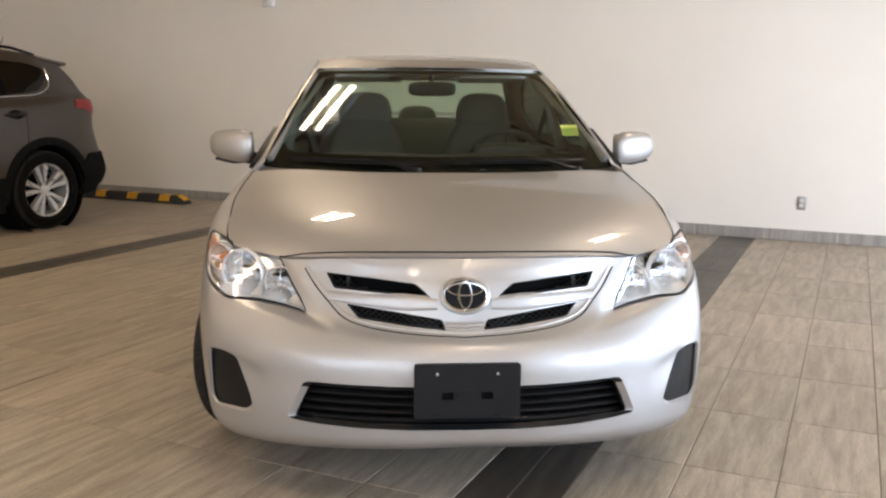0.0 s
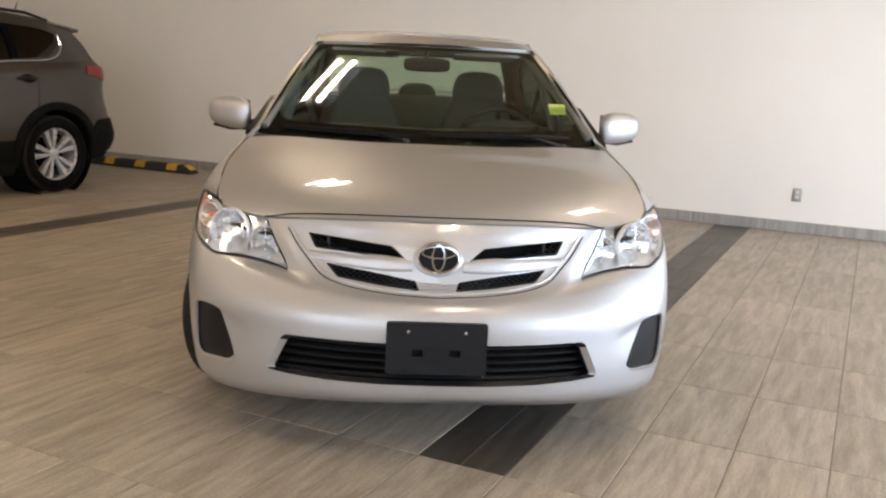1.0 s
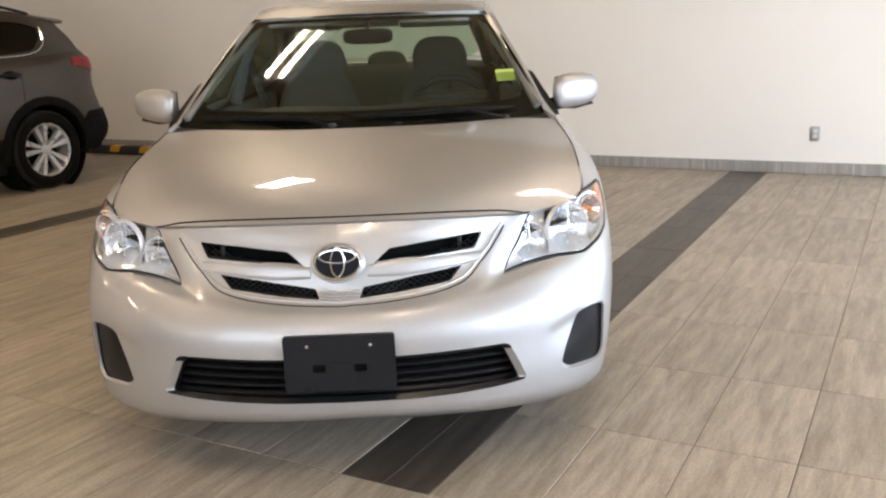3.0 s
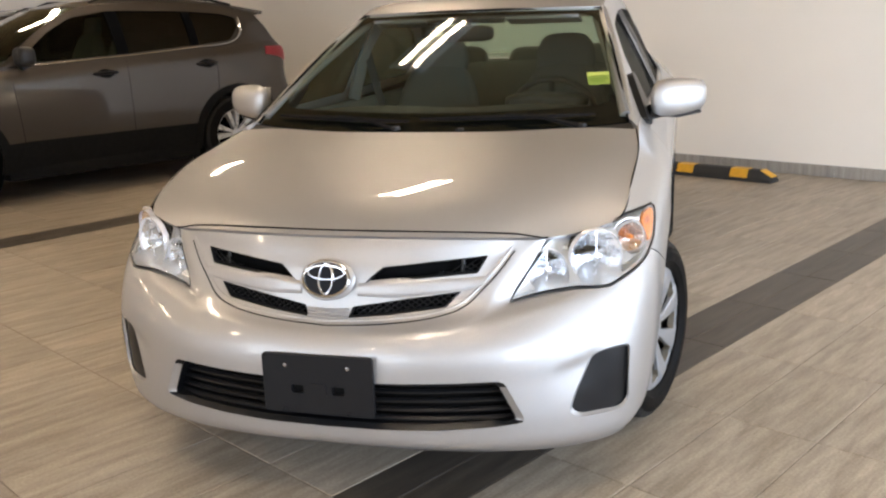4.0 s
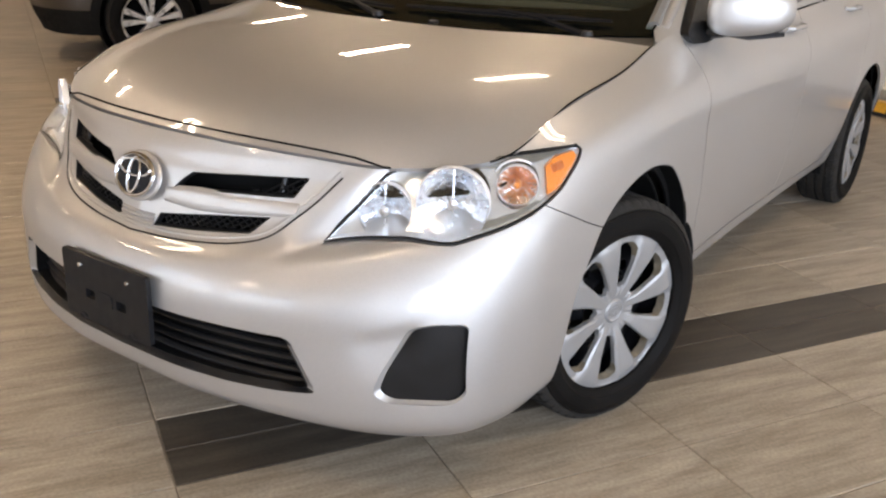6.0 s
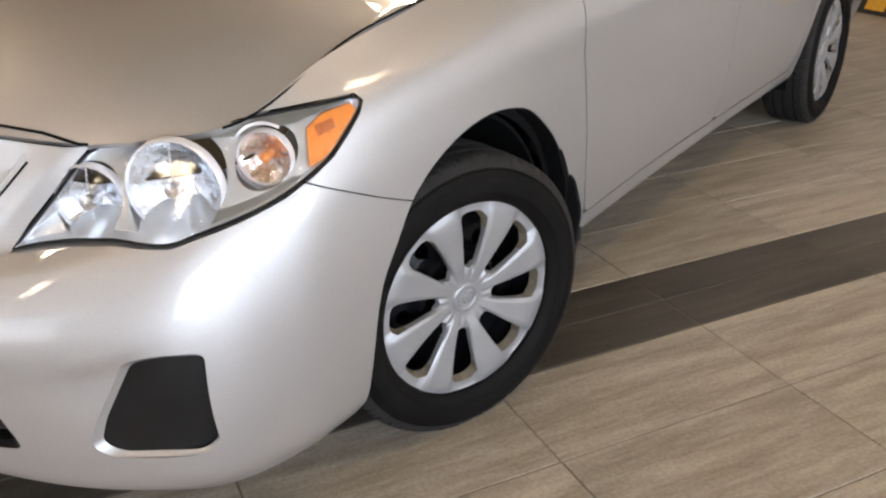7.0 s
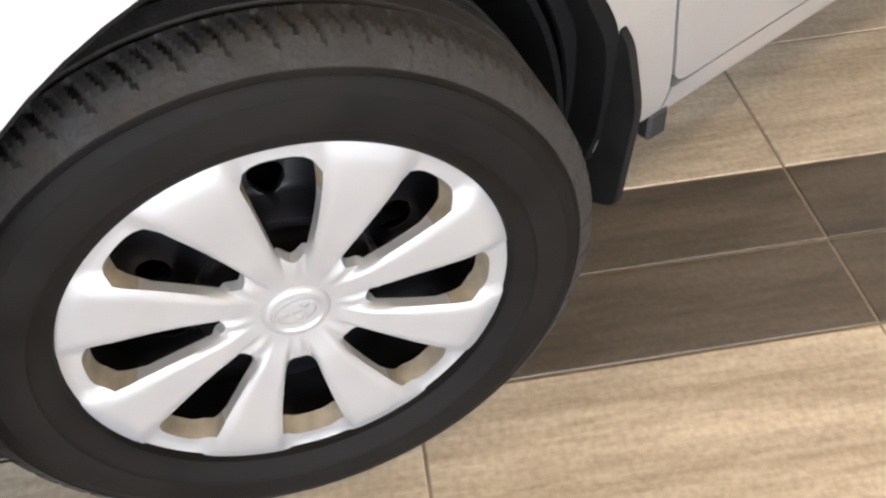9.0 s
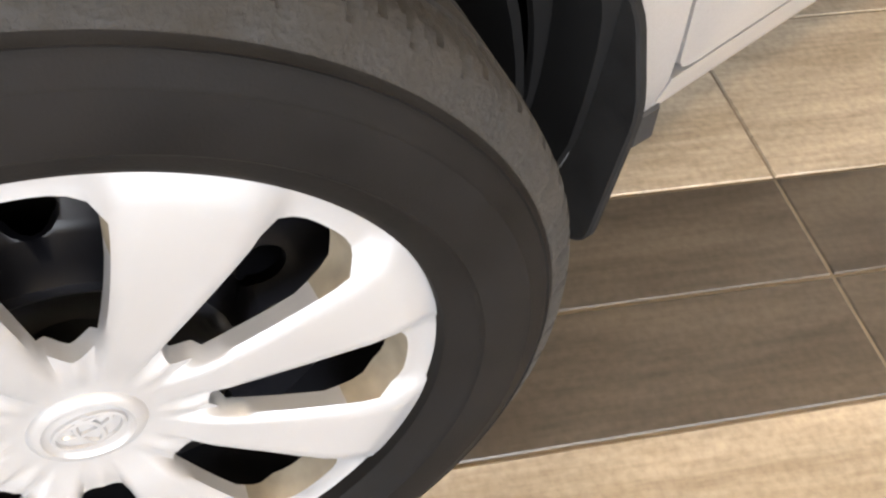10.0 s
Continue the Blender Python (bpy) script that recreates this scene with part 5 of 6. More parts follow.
        if w > .2:
            arc = [(-.006, r * 1.26 * math.sin(a), r * 1.26 * math.cos(a)) for a in np.linspace(-.5, 2.9, 26)]
            part("outer_ring", moved(tube([(x, -s * y, z) for x, y, z in arc], .0026, 6), m), LAMP_RING, body, "bright chrome arc")
        if w < .2:
            part("bulb_shield", moved(turned([(-.004, .0125), (.009, .0115), (.011, .0005)], 16, False), m @ Matrix.Translation((.004, 0, 0))), REFLECTOR, body)
            part("shield_stay", moved(joined(tube([(.003, 0, .010), (-.004, 0, r * .97)], .0016, 5), tube([(.003, 0, -.010), (-.004, 0, -r * .97)], .0016, 5)), m), REFLECTOR, body)
    # chrome bezel that fills the room between the bowls, and the dark trim along its top
    bez = carve(shell(src, .003, 1, -.013), ("INTERSECT", lamp_prism(s, -.001)), *[(o, q.copy()) for o, q in holes])
    part("bezel", bez, LAMP_SHELL, body, "chrome lamp bezel", 40)
    trim = [(.020, .727), (.060, .740), (.150, .752), (.245, .761), (.340, .769), (.396, .775), (.386, .766), (.340, .756), (.305, .747), (.262, .744), (.218, .737), (.150, .738), (.090, .735)]
    me = carve(shell(src, .003, 1, -.008), *[(o, q.copy()) for o, q in holes], ("INTERSECT", prism(trim, place, -out * 2)))
    part("top_trim", me, LAMP_DARK, body, "dark upper lamp trim")
    low_trim = [(.150, .622), (.217, .637), (.280, .656), (.318, .674), (.296, .676), (.250, .660), (.205, .650), (.176, .646)]
    me = carve(shell(src, .003, 1, -.010), *holes, ("INTERSECT", prism(low_trim, place, -out * 2)))
    part("lower_trim", me, LAMP_DARK, body, "dark lower lamp trim")
    amber = [(.322, .686), (.322, .738), (.347, .755), (.392, .762), (.400, .752), (.382, .724), (.356, .698)]
    me = carve(shell(src, .010, 1, -.005), ("INTERSECT", prism(amber, place, -out * 2)))
    part("side_marker", me, AMBER, body, "orange side marker")
    me = carve(shell(src, .003, 1, -.0035), ("INTERSECT", prism([(.338, .726), (.334, .741), (.362, .748), (.367, .734)], place, -out * 2)))
    part("marker_reflector", me, AMBER_DARK, body)


LAMP_SHELL = mat("lamp_housing", (.72, .73, .745), .24, metal=.62, vary=.08, scale=45)
# chrome with the amber bulb's reflection put into its colour
AMBER_BOWL = mat("bulb_tinted_reflector", (.80, .67, .60), .25, metal=1.0, vary=.08, scale=60)
LAMP_RING = mat("bright_lamp_ring", (.86, .86, .88), .24, metal=.45, vary=.04, scale=40)
LAMP_DARK = mat("dark_lamp_trim", (.13, .125, .11), .35, vary=.15, scale=40)
BULB = mat("bulb_glass", (.75, .78, .82), .05, metal=.4, vary=.05)
AMBER_DARK = mat("amber_reflector", (.45, .11, .03), .3, vary=.1, scale=200)
headlamp(1)
headlamp(-1)

# mud flaps
for s in (-1, 1):
    fl = prism(rounded([(.60, .165), (.60, .47), (.80, .47), (.868, .438), (.886, .36), (.864, .20), (.80, .165)], .02), lambda a, b: (s * a, .393 - (b - .32) * .06, b), (0, .010, 0))
    bmesh.ops.bevel(fl, geom=[e for e in fl.edges if e.calc_face_angle(0) > .8], offset=.002, segments=1, affect="EDGES")
    part("mud_flap", fl, CLADDING, sedan, "black plastic mud flap", 40)
    part("jacking_tab", box(s * .815 - .010, s * .815 + .010, .490, .522, .222, .262, .004, 1), BLACK, sedan)


# door mirrors
def door_mirror(s):
    t = new("door_mirror")
    t.parent = sedan
    bm = bmesh.new()
    bmesh.ops.create_cube(bm, size=1)
    bmesh.ops.subdivide_edges(bm, edges=bm.edges[:], cuts=7, use_grid_fill=True)
    for v in bm.verts:
        x, y, z = v.co * 2
        p = 3.0
        k = (abs(x) ** p + abs(y) ** p + abs(z) ** p) ** (1 / p)
        x, y, z = x / k, y / k, z / k
        zz = z * (.068 - .008 * x)
        yy = y * (.070 if y < 0 else .05) * (1 - .12 * abs(x))
        v.co = Vector((s * (.884 + x * .102), .600 + yy + .055 * x, 1.013 + zz + .004 * x))
    if s < 0:
        bmesh.ops.reverse_faces(bm, faces=bm.faces)
    part("mirror_housing", bm, SILVER, t, "silver mirror housing", 60)
    part("mirror_glass", moved(box(-.086, .086, -.002, .002, -.055, .055, .004), Matrix.Translation((s * .884, .653, 1.013)) @ pose(0, 0, 0, 0, 0, s * 14)), CHROME, t, "mirror glass")
    low = tube([(s * .80, .585, .950), (s * .88, .612, .944), (s * .965, .655, .952)], [.012, .016, .008], 8, False, .6)
    part("mirror_skirt", low, BLACK, t)
    sail = prism(rounded([(.41, .948), (.43, .926), (.54, .922), (.70, .945), (.78, 1.00), (.80, 1.095), (.655, 1.092)], .02), lambda a, b: (s * (.786 - (b - .94) * .50), a, b), (s * -.03, 0, 0))
    part("mirror_base", sail, SATIN, t, "black mirror base")
    part("mirror_arm", tube([(s * .775, .56, .962), (s * .80, .575, .955), (s * .835, .59, .958)], [.026, .024, .02], 8), SATIN, t)


door_mirror(1)
door_mirror(-1)

# wipers and door handles
screen_tree = BVHTree.FromBMesh(sheet(sc_full))


def on_screen(x, z, lift):
    h = screen_tree.ray_cast(Vector((x, -1, z)), Vector((0, 1, 0)))[0]
    return h + Vector((0, -.5, .8)).normalized() * lift


def wiper(x0, x1, z0, z1, px):
    t = new("wiper")
    t.parent = sedan
    n = 14
    path = [on_screen(x0 + (x1 - x0) * k / n, z0 + (z1 - z0) * k / n, .012) for k in range(n + 1)]
    part("blade", tube(path, [.004 + .005 * math.sin(math.pi * k / n) for k in range(n + 1)], 6), SATIN, t, "black wiper blade")
    mid = path[n // 2]
    a = Vector((px, on_screen(px, .952, 0).y - .03, .938))
    part("arm", tube([a, a.lerp(mid, .5) + Vector((0, -.012, .018)), mid + Vector((0, -.004, .010))], [.010, .007, .005], 6), SATIN, t)
    part("pivot_cap", moved(turned([(0, .001), (.014, .001), (.012, .014), (0, .017)], 16, False), Matrix.Translation(a) @ pose(0, 0, 0, 0, -90, 0)), BLACK, t)


wiper(-.62, -.06, .968, .955, -.10)
wiper(-.02, .60, .962, .966, .56)
part("washer_nozzle", box(.14, .165, .10, .125, .94, .95, .004), SATIN, sedan)
for s in (-1, 1):
    for y, z in ((1.27, .918), (2.12, .940)):
        h = on_skin((s * 2, y, z), (-s, 0, 0))
        g = tube([(s * (h.x * s - .004), y - .10, z), (s * (h.x * s + .022), y - .07, z), (s * (h.x * s + .025), y, z + .002), (s * (h.x * s + .022), y + .07, z), (s * (h.x * s - .004), y + .10, z)], [.008, .010, .010, .010, .008], 10, False, 1.0)
        part("door_handle", g, SILVER, sedan, "body-coloured door handle")

# ---------------------------------------------------------------- sedan: cabin
cabin = new("cabin")
cabin.parent = sedan
tagged(cabin, "grey cloth interior")
dash = loft([[(0, .24, .885), (.3, .26, .888), (.55, .32, .895), (.68, .38, .90)], [(0, .50, .955), (.3, .50, .958), (.55, .52, .950), (.70, .54, .93)], [(0, .72, .962), (.3, .72, .975), (.55, .72, .965), (.71, .70, .93)], [(0, .80, .90), (.3, .80, .91), (.55, .80, .90), (.71, .78, .88)], [(0, .82, .62), (.3, .82, .62), (.55, .82, .62), (.71, .80, .62)]], 5, 5)
part("dashboard", shell(np.concatenate([(dash * np.array([-1, 1, 1]))[:, :0:-1], dash], axis=1), .02), DASH, cabin, "dark grey dashboard")
part("cabin_floor", box(-.70, .70, .3, 2.8, .30, .33), DASH, cabin)
part("firewall", box(-.47, .47, .20, .23, .3, .87), VOID, cabin)
part("headlining", moved(shell(np.concatenate([(rf * np.array([-1, 1, 1]))[:, :0:-1], rf], axis=1) - np.array([0, 0, .035]), .008), Matrix()), TRIM_GREY, cabin)
for s in (-1, 1):
    part("door_trim", box(s * .735 - .03, s * .735 + .03, .45, 2.5, .35, .945, .02), TRIM_GREY, cabin)
    part("pillar_trim", tube([(s * .70, .36, .965), (s * .612, .76, 1.155), (s * .525, 1.14, 1.315)], .022, 8, False, .8), TRIM_GREY, cabin)
    part("pillar_trim", tube([(s * .735, 1.45, .95), (s * .66, 1.455, 1.2), (s * .55, 1.46, 1.37)], .035, 8, False, .6), TRIM_GREY, cabin)
    part("pillar_trim", tube([(s * .65, 2.70, 1.08), (s * .60, 2.45, 1.22), (s * .53, 2.15, 1.355)], .05, 8, False, .5), TRIM_GREY, cabin)
    part("seat_belt", tube([(s * .66, 1.47, 1.20), (s * .60, 1.44, 1.00), (s * .52, 1.40, .75)], .022, 6, False, .1), DASH, cabin)
    part("sun_visor", moved(box(-.16, .16, -.075, .075, -.008, .008, .006), Matrix.Translation((s * .30, 1.10, 1.312)) @ pose(0, 0, 0, -8)), TRIM_GREY, cabin)


def pad(cx, cy, cz, hx, hy, hz, tilt_deg, taper=0.0, p=3.5):
    """A rounded cushion."""
    bm = bmesh.new()
    bmesh.ops.create_cube(bm, size=1)
    bmesh.ops.subdivide_edges(bm, edges=bm.edges[:], cuts=7, use_grid_fill=True)
    for v in bm.verts:
        x, y, z = v.co * 2
        k = (abs(x) ** p + abs(y) ** p + abs(z) ** p) ** (1 / p)
        x, y, z = x / k, y / k, z / k
        dip = 1 - .18 * (1 - x * x) if y < 0 else 1
        v.co = Vector((x * hx * (1 - taper * max(0, z)), y * hy * dip, z * hz))
    return moved(bm, Matrix.Translation((cx, cy, cz)) @ pose(0, 0, 0, tilt_deg))


def front_seat(s):
    t = new("front_seat")
    t.parent = sedan
    tagged(t, "grey cloth front seat with a headrest")
    x = s * .325
    part("seat", pad(x, 1.22, .50, .25, .27, .10, 6), GREY_CLOTH, t)
    part("backrest", pad(x, 1.58, .80, .235, .085, .33, -17, .25), GREY_CLOTH, t)
    part("headrest", pad(x, 1.675, 1.137, .146, .058, .110, -12, .12, 3.4), GREY_CLOTH, t)
    for d in (-.05, .05):
        part("headrest_post", tube([(x + d, 1.66, 1.03), (x + d, 1.675, 1.10)], .006, 6), CHROME, t)


front_seat(1)
front_seat(-1)
rear = new("rear_bench")
rear.parent = sedan
tagged(rear, "grey cloth rear bench")
part("seat", pad(0, 2.05, .50, .64, .28, .11, 4), GREY_CLOTH, rear)
part("backrest", pad(0, 2.42, .80, .64, .09, .30, -20), GREY_CLOTH, rear)
for x in (-.38, 0, .38):
    part("headrest", pad(x, 2.53, 1.10 if x else 1.09, .125, .05, .075, -10, .1, 3), GREY_CLOTH, rear)
part("parcel_shelf", box(-.62, .62, 2.52, 2.90, 1.045, 1.065, .008), TRIM_GREY, cabin)
part("console", box(-.12, .12, .80, 1.75, .33, .58, .03), DASH, cabin)
part("centre_stack", moved(box(-.14, .14, -.03, .03, -.18, .18, .02), Matrix.Translation((0, .80, .78)) @ pose(0, 0, 0, -12)), DASH, cabin)
wheel_m = Matrix.Translation((.36, 1.00, .905)) @ pose(0, 0, 0, -62)
sw = new("steering_wheel")
sw.parent = sedan
part("rim", moved(tube([(.182 * math.cos(a), .182 * math.sin(a), 0) for a in np.linspace(0, 2 * math.pi, 40, False)], .015, 8, True), wheel_m), DASH, sw, "grey steering wheel rim")
part("hub", moved(pad(0, 0, -.01, .075, .065, .03, 0), wheel_m), DASH, sw)
for a in (0, 180, 270):
    part("spoke", moved(tube([(.06 * math.cos(radians(a)), .06 * math.sin(radians(a)), -.01), (.172 * math.cos(radians(a)), .172 * math.sin(radians(a)), 0)], .016, 6, False, .5), wheel_m), DASH, sw)
part("column", tube([(.36, .99, .89), (.36, .80, .84)], .05, 10), DASH, sw)
cl = pad(.36, .77, .985, .17, .09, .035, 0)
part("instrument_hood", cl, DASH, cabin)
rv = new("rear_view_mirror")
rv.parent = sedan
part("mirror_case", pad(0, .925, 1.262, .112, .018, .034, 8, 0, 4), SATIN, rv, "black mirror case")
part("mirror_stem", tube([(0, .93, 1.285), (0, .955, 1.32)], .012, 8), SATIN, rv)
part("mirror_mount", box(-.20, .14, .985, 1.05, 1.302, 1.325, .008), SATIN, rv)

# yellow price card on the inside of the screen
tc = on_screen(.587, 1.092, -.008)
tag = thing("windscreen_card", SEDAN @ Matrix.Translation(tc) @ pose(0, 0, 0, 63, 0, 21), "yellow paper card taped inside the windscreen", "card")
part("card", prism(rounded([(-.043, -.026), (-.043, .026), (.043, .026), (.043, -.026)], .003), lambda a, b: (a, b, 0), (0, 0, .001)), YELLOW_TAG, tag)
for y, w in ((.010, .030), (-.002, .034), (-.013, .024)):
    part("ink_bar", box(-w, w, y - .003, y + .003, .0012, .0018), TAG_INK, tag, "", 0)


# ---------------------------------------------------------------- the crossovers parked beside
SUV_FLANK = [
    [(0, -.80, .25), (.35, -.78, .25), (.65, -.69, .25), (.80, -.55, .25), (.84, -.42, .25), (.85, 0, .25), (.84, .45, .25), (.83, 1.2, .25), (.83, 2.1, .25), (.84, 2.62, .26), (.82, 3.08, .28), (.74, 3.30, .30), (.5, 3.37, .30), (0, 3.38, .30)],
    [(0, -.88, .45), (.35, -.86, .45), (.66, -.75, .45), (.82, -.58, .45), (.875, -.42, .45), (.90, 0, .45), (.89, .45, .45), (.88, 1.2, .45), (.88, 2.1, .45), (.90, 2.62, .45), (.88, 3.08, .46), (.80, 3.36, .48), (.5, 3.45, .48), (0, 3.47, .48)],
    [(0, -.88, .65), (.35, -.86, .65), (.66, -.74, .65), (.82, -.57, .65), (.88, -.42, .65), (.907, 0, .65), (.899, .45, .65), (.893, 1.2, .64), (.893, 2.1, .64), (.905, 2.62, .65), (.885, 3.08, .66), (.79, 3.33, .66), (.5, 3.40, .66), (0, 3.42, .66)],
    [(0, -.84, .83), (.35, -.81, .83), (.65, -.69, .83), (.80, -.54, .83), (.87, -.40, .84), (.90, 0, .85), (.891, .45, .86), (.884, 1.2, .86), (.884, 2.1, .87), (.90, 2.62, .88), (.88, 3.06, .89), (.78, 3.27, .89), (.5, 3.35, .89), (0, 3.37, .89)],
    [(0, -.72, .97), (.35, -.69, .97), (.6, -.58, .96), (.74, -.45, .96), (.82, -.30, .965), (.86, 0, .985), (.874, .45, 1.0), (.868, 1.2, 1.03), (.868, 2.1, 1.075), (.872, 2.62, 1.10), (.85, 3.04, 1.12), (.78, 3.26, 1.13), (.5, 3.34, 1.13), (0, 3.36, 1.13)],
    [(0, -.60, 1.02), (.35, -.57, 1.02), (.55, -.48, 1.01), (.66, -.36, 1.02), (.72, -.20, 1.03), (.775, .05, 1.045), (.825, .48, 1.065), (.842, 1.2, 1.10), (.838, 2.1, 1.15), (.825, 2.62, 1.185), (.80, 2.98, 1.215), (.73, 3.20, 1.235), (.45, 3.27, 1.24), (0, 3.29, 1.24)],
]
SUV_ARCH = [(0, .36, .405), (2.62, .36, .405)]


def alloy_wheel(parent, x, y, s):
    w = new("wheel")
    w.parent = parent
    w.matrix_local = pose(x, y, .354, 0, 0, 180 if s < 0 else 0) @ pose(0, 0, 0, 9)
    part("tyre", tyre(.356, .240, .11, False, 144), [RUBBER, TREAD], w, "black rubber tyre")
    rim = turned([(.02, .237), (.085, .246), (.092, .241), (.080, .226), (-.02, .217), (-.09, .212), (-.09, .238)], 72)
    part("rim", rim, ALLOY, w, "bright alloy rim")
    part("brake_backing", turned([(-.045, .02), (-.045, .19), (-.06, .19), (-.06, .02)], 32), VOID, w)
    for k in range(5):
        for d in (-13, 13):
            a = radians(72 * k + d)
            m = Matrix.Rotation(a, 4, "X")
            b = soup([(.064, -.013, .035), (.064, .013, .035), (.076, .026, .230), (.076, -.026, .230), (.020, -.014, .035), (.020, .014, .035), (.022, .028, .230), (.022, -.028, .230)], [(0, 1, 2, 3), (7, 6, 5, 4), (0, 4, 5, 1), (1, 5, 6, 2), (2, 6, 7, 3), (3, 7, 4, 0)])
            bmesh.ops.recalc_face_normals(b, faces=b.faces)
            bmesh.ops.bevel(b, geom=b.edges[:], offset=.004, segments=1, affect="EDGES")
            part("spoke", moved(b, m), ALLOY, w)
    part("hub", turned([(.0, .001), (.070, .001), (.069, .03), (.062, .052), (.0, .055)], 32, False), ALLOY, w)


def crossover(m, paint, label):
    car = thing("crossover", m, label, "car")
    g = loft(SUV_FLANK, 6, 5)
    full = np.concatenate([(g * np.array([-1, 1, 1]))[:, :0:-1], g], axis=1)

    def arches():
        return [("DIFFERENCE", side_prism(circle(*a, 48), -1.3, 1.3)) for a in SUV_ARCH]
    me = carve(shell(full, .02), *arches())
    part("body", me, paint, car, "", 50)
    # cladding carried up: its top band stands in for the floor's dark reflection
    low = carve(shell(g, .02, 1, .006), ("INTERSECT", side_prism([(-1.2, .1), (3.8, .1), (3.8, .56), (2.9, .50), (2.1, .50), (.6, .50), (-.45, .44), (-1.2, .44)])), *[("DIFFERENCE", side_prism(circle(*a, 48))) for a in SUV_ARCH])
    part("lower_cladding", to_bm(low), CLADDING, car, "dark plastic lower cladding, carried up over the body's dark reflection", 50)
    part("lower_cladding", mirrored(low), CLADDING, car, "dark plastic lower cladding, carried up over the body's dark reflection", 50)
    for cy, cz, r in SUV_ARCH:
        fl = carve(shell(g, .03, 1, .012), ("INTERSECT", side_prism(circle(cy, cz, r + .07, 48))), ("DIFFERENCE", side_prism(circle(cy, cz, r, 48))), ("DIFFERENCE", side_prism([(cy - 1, -.2), (cy + 1, -.2), (cy + 1, .26), (cy - 1, .26)])))
        part("arch_flare", fl, CLADDING, car, "dark plastic wheel arch flare", 50)
        part("arch_flare", mirrored(fl), CLADDING, car, "dark plastic wheel arch flare", 50)
        for s in (-1, 1):
            lin = turned([(s * .55, .02), (s * .55, r + .01), (s * .86, r + .01), (s * .86, r + .002), (s * .556, r + .002), (s * .556, .02)], 40)
            part("wheel_housing", moved(lin, Matrix.Translation((0, cy, cz))), VOID, car)
            alloy_wheel(car, s * .765, cy, s)
    part("underbody", box(-.7, .7, -.6, 3.2, .26, .30), VOID, car)
    part("sill_cover", box(-.850, .850, .44, 2.19, .185, .30, .02), CLADDING, car, "dark plastic sill")
    hood = loft([[(0, -.60, 1.02), (.30, -.575, 1.02), (.50, -.51, 1.012), (.655, -.36, 1.02)], [(0, -.40, 1.07), (.30, -.38, 1.075), (.55, -.30, 1.06), (.725, -.18, 1.035)], [(0, .0, 1.125), (.33, .02, 1.13), (.62, .05, 1.09), (.78, .08, 1.05)], [(0, .30, 1.14), (.35, .33, 1.14), (.66, .42, 1.11), (.80, .48, 1.07)]], 6, 6)
    part("bonnet", shell(np.concatenate([(hood * np.array([-1, 1, 1]))[:, :0:-1], hood], axis=1), .02), paint, car, "", 50)
    belt = [(.80, .44, 1.065), (.838, .9, 1.086), (.842, 1.5, 1.116), (.835, 2.2, 1.156), (.80, 2.95, 1.212), (.72, 3.20, 1.235)]
    rail = [(.765, .52, 1.10), (.672, .93, 1.40), (.605, 1.30, 1.560), (.615, 1.9, 1.602), (.605, 2.5, 1.580), (.57, 3.08, 1.490)]
    mid = [((a[0] + b[0]) / 2 + .022, (a[1] + b[1]) / 2, (a[2] + b[2]) / 2) for a, b in zip(belt, rail)]
    gr = loft([belt, mid, rail], 8, 6)
    wins = [(rounded([(.62, 1.110), (.95, 1.355), (1.18, 1.468), (1.51, 1.520), (1.51, 1.152)], .03), TINTED_GLASS, "front_side_window"),
            (rounded([(1.575, 1.157), (1.575, 1.522), (2.24, 1.512), (2.24, 1.201)], .03), DARK_GLASS, "rear_side_window"),
            (rounded([(2.28, 1.204), (2.28, 1.508), (2.63, 1.486), (2.81, 1.446), (2.77, 1.345), (2.65, 1.240)], .04), DARK_GLASS, "quarter_window")]
    me = carve(shell(gr, .025), *[("DIFFERENCE", side_prism(w[0])) for w in wins])
    part("pillar_frame", me, paint, car, "", 50)
    part("pillar_frame", mirrored(me), paint, car, "", 50)
    for w, gm, nm in wins:
        me = carve(shell(gr, .004, 1, -.010), ("INTERSECT", side_prism(w)))
        part(nm, me, gm, car)
        part(nm, mirrored(me), gm, car)
    tree = BVHTree.FromBMesh(sheet(gr))
    for y0, y1, z0, z1 in ((1.490, 1.595, 1.154, 1.520), (2.220, 2.300, 1.201, 1.510)):
        me = carve(shell(gr, .01, 1, .002), ("INTERSECT", side_prism([(y0, z0), (y0, z1), (y1, z1), (y1, z0 + .003)])))
        part("pillar_trim", to_bm(me), FRIT, car, "black pillar trim", 50)
        part("pillar_trim", mirrored(me), FRIT, car, "black pillar trim", 50)
    for s in (-1, 1):
        line = [tree.ray_cast(Vector((1.5, y, z)), Vector((-1, 0, 0)))[0] for y, z in spline([(.56, 1.088), (1.2, 1.122), (1.7, 1.148), (2.25, 1.187), (2.65, 1.222), (2.775, 1.295), (2.835, 1.445)], 5)]
        part("belt_chrome", tube([(s * (p.x + .001), p.y, p.z) for p in line if p], .0075, 6), CHROME, car, "chrome window strip")
        part("roof_rail", tube([(s * .53, .0 + y, z) for y, z in ((1.42, 1.60), (1.52, 1.632), (2.0, 1.648), (2.6, 1.624), (2.85, 1.572))], [.012, .016, .016, .016, .012], 8, False, .8), SATIN, car, "black roof rail")
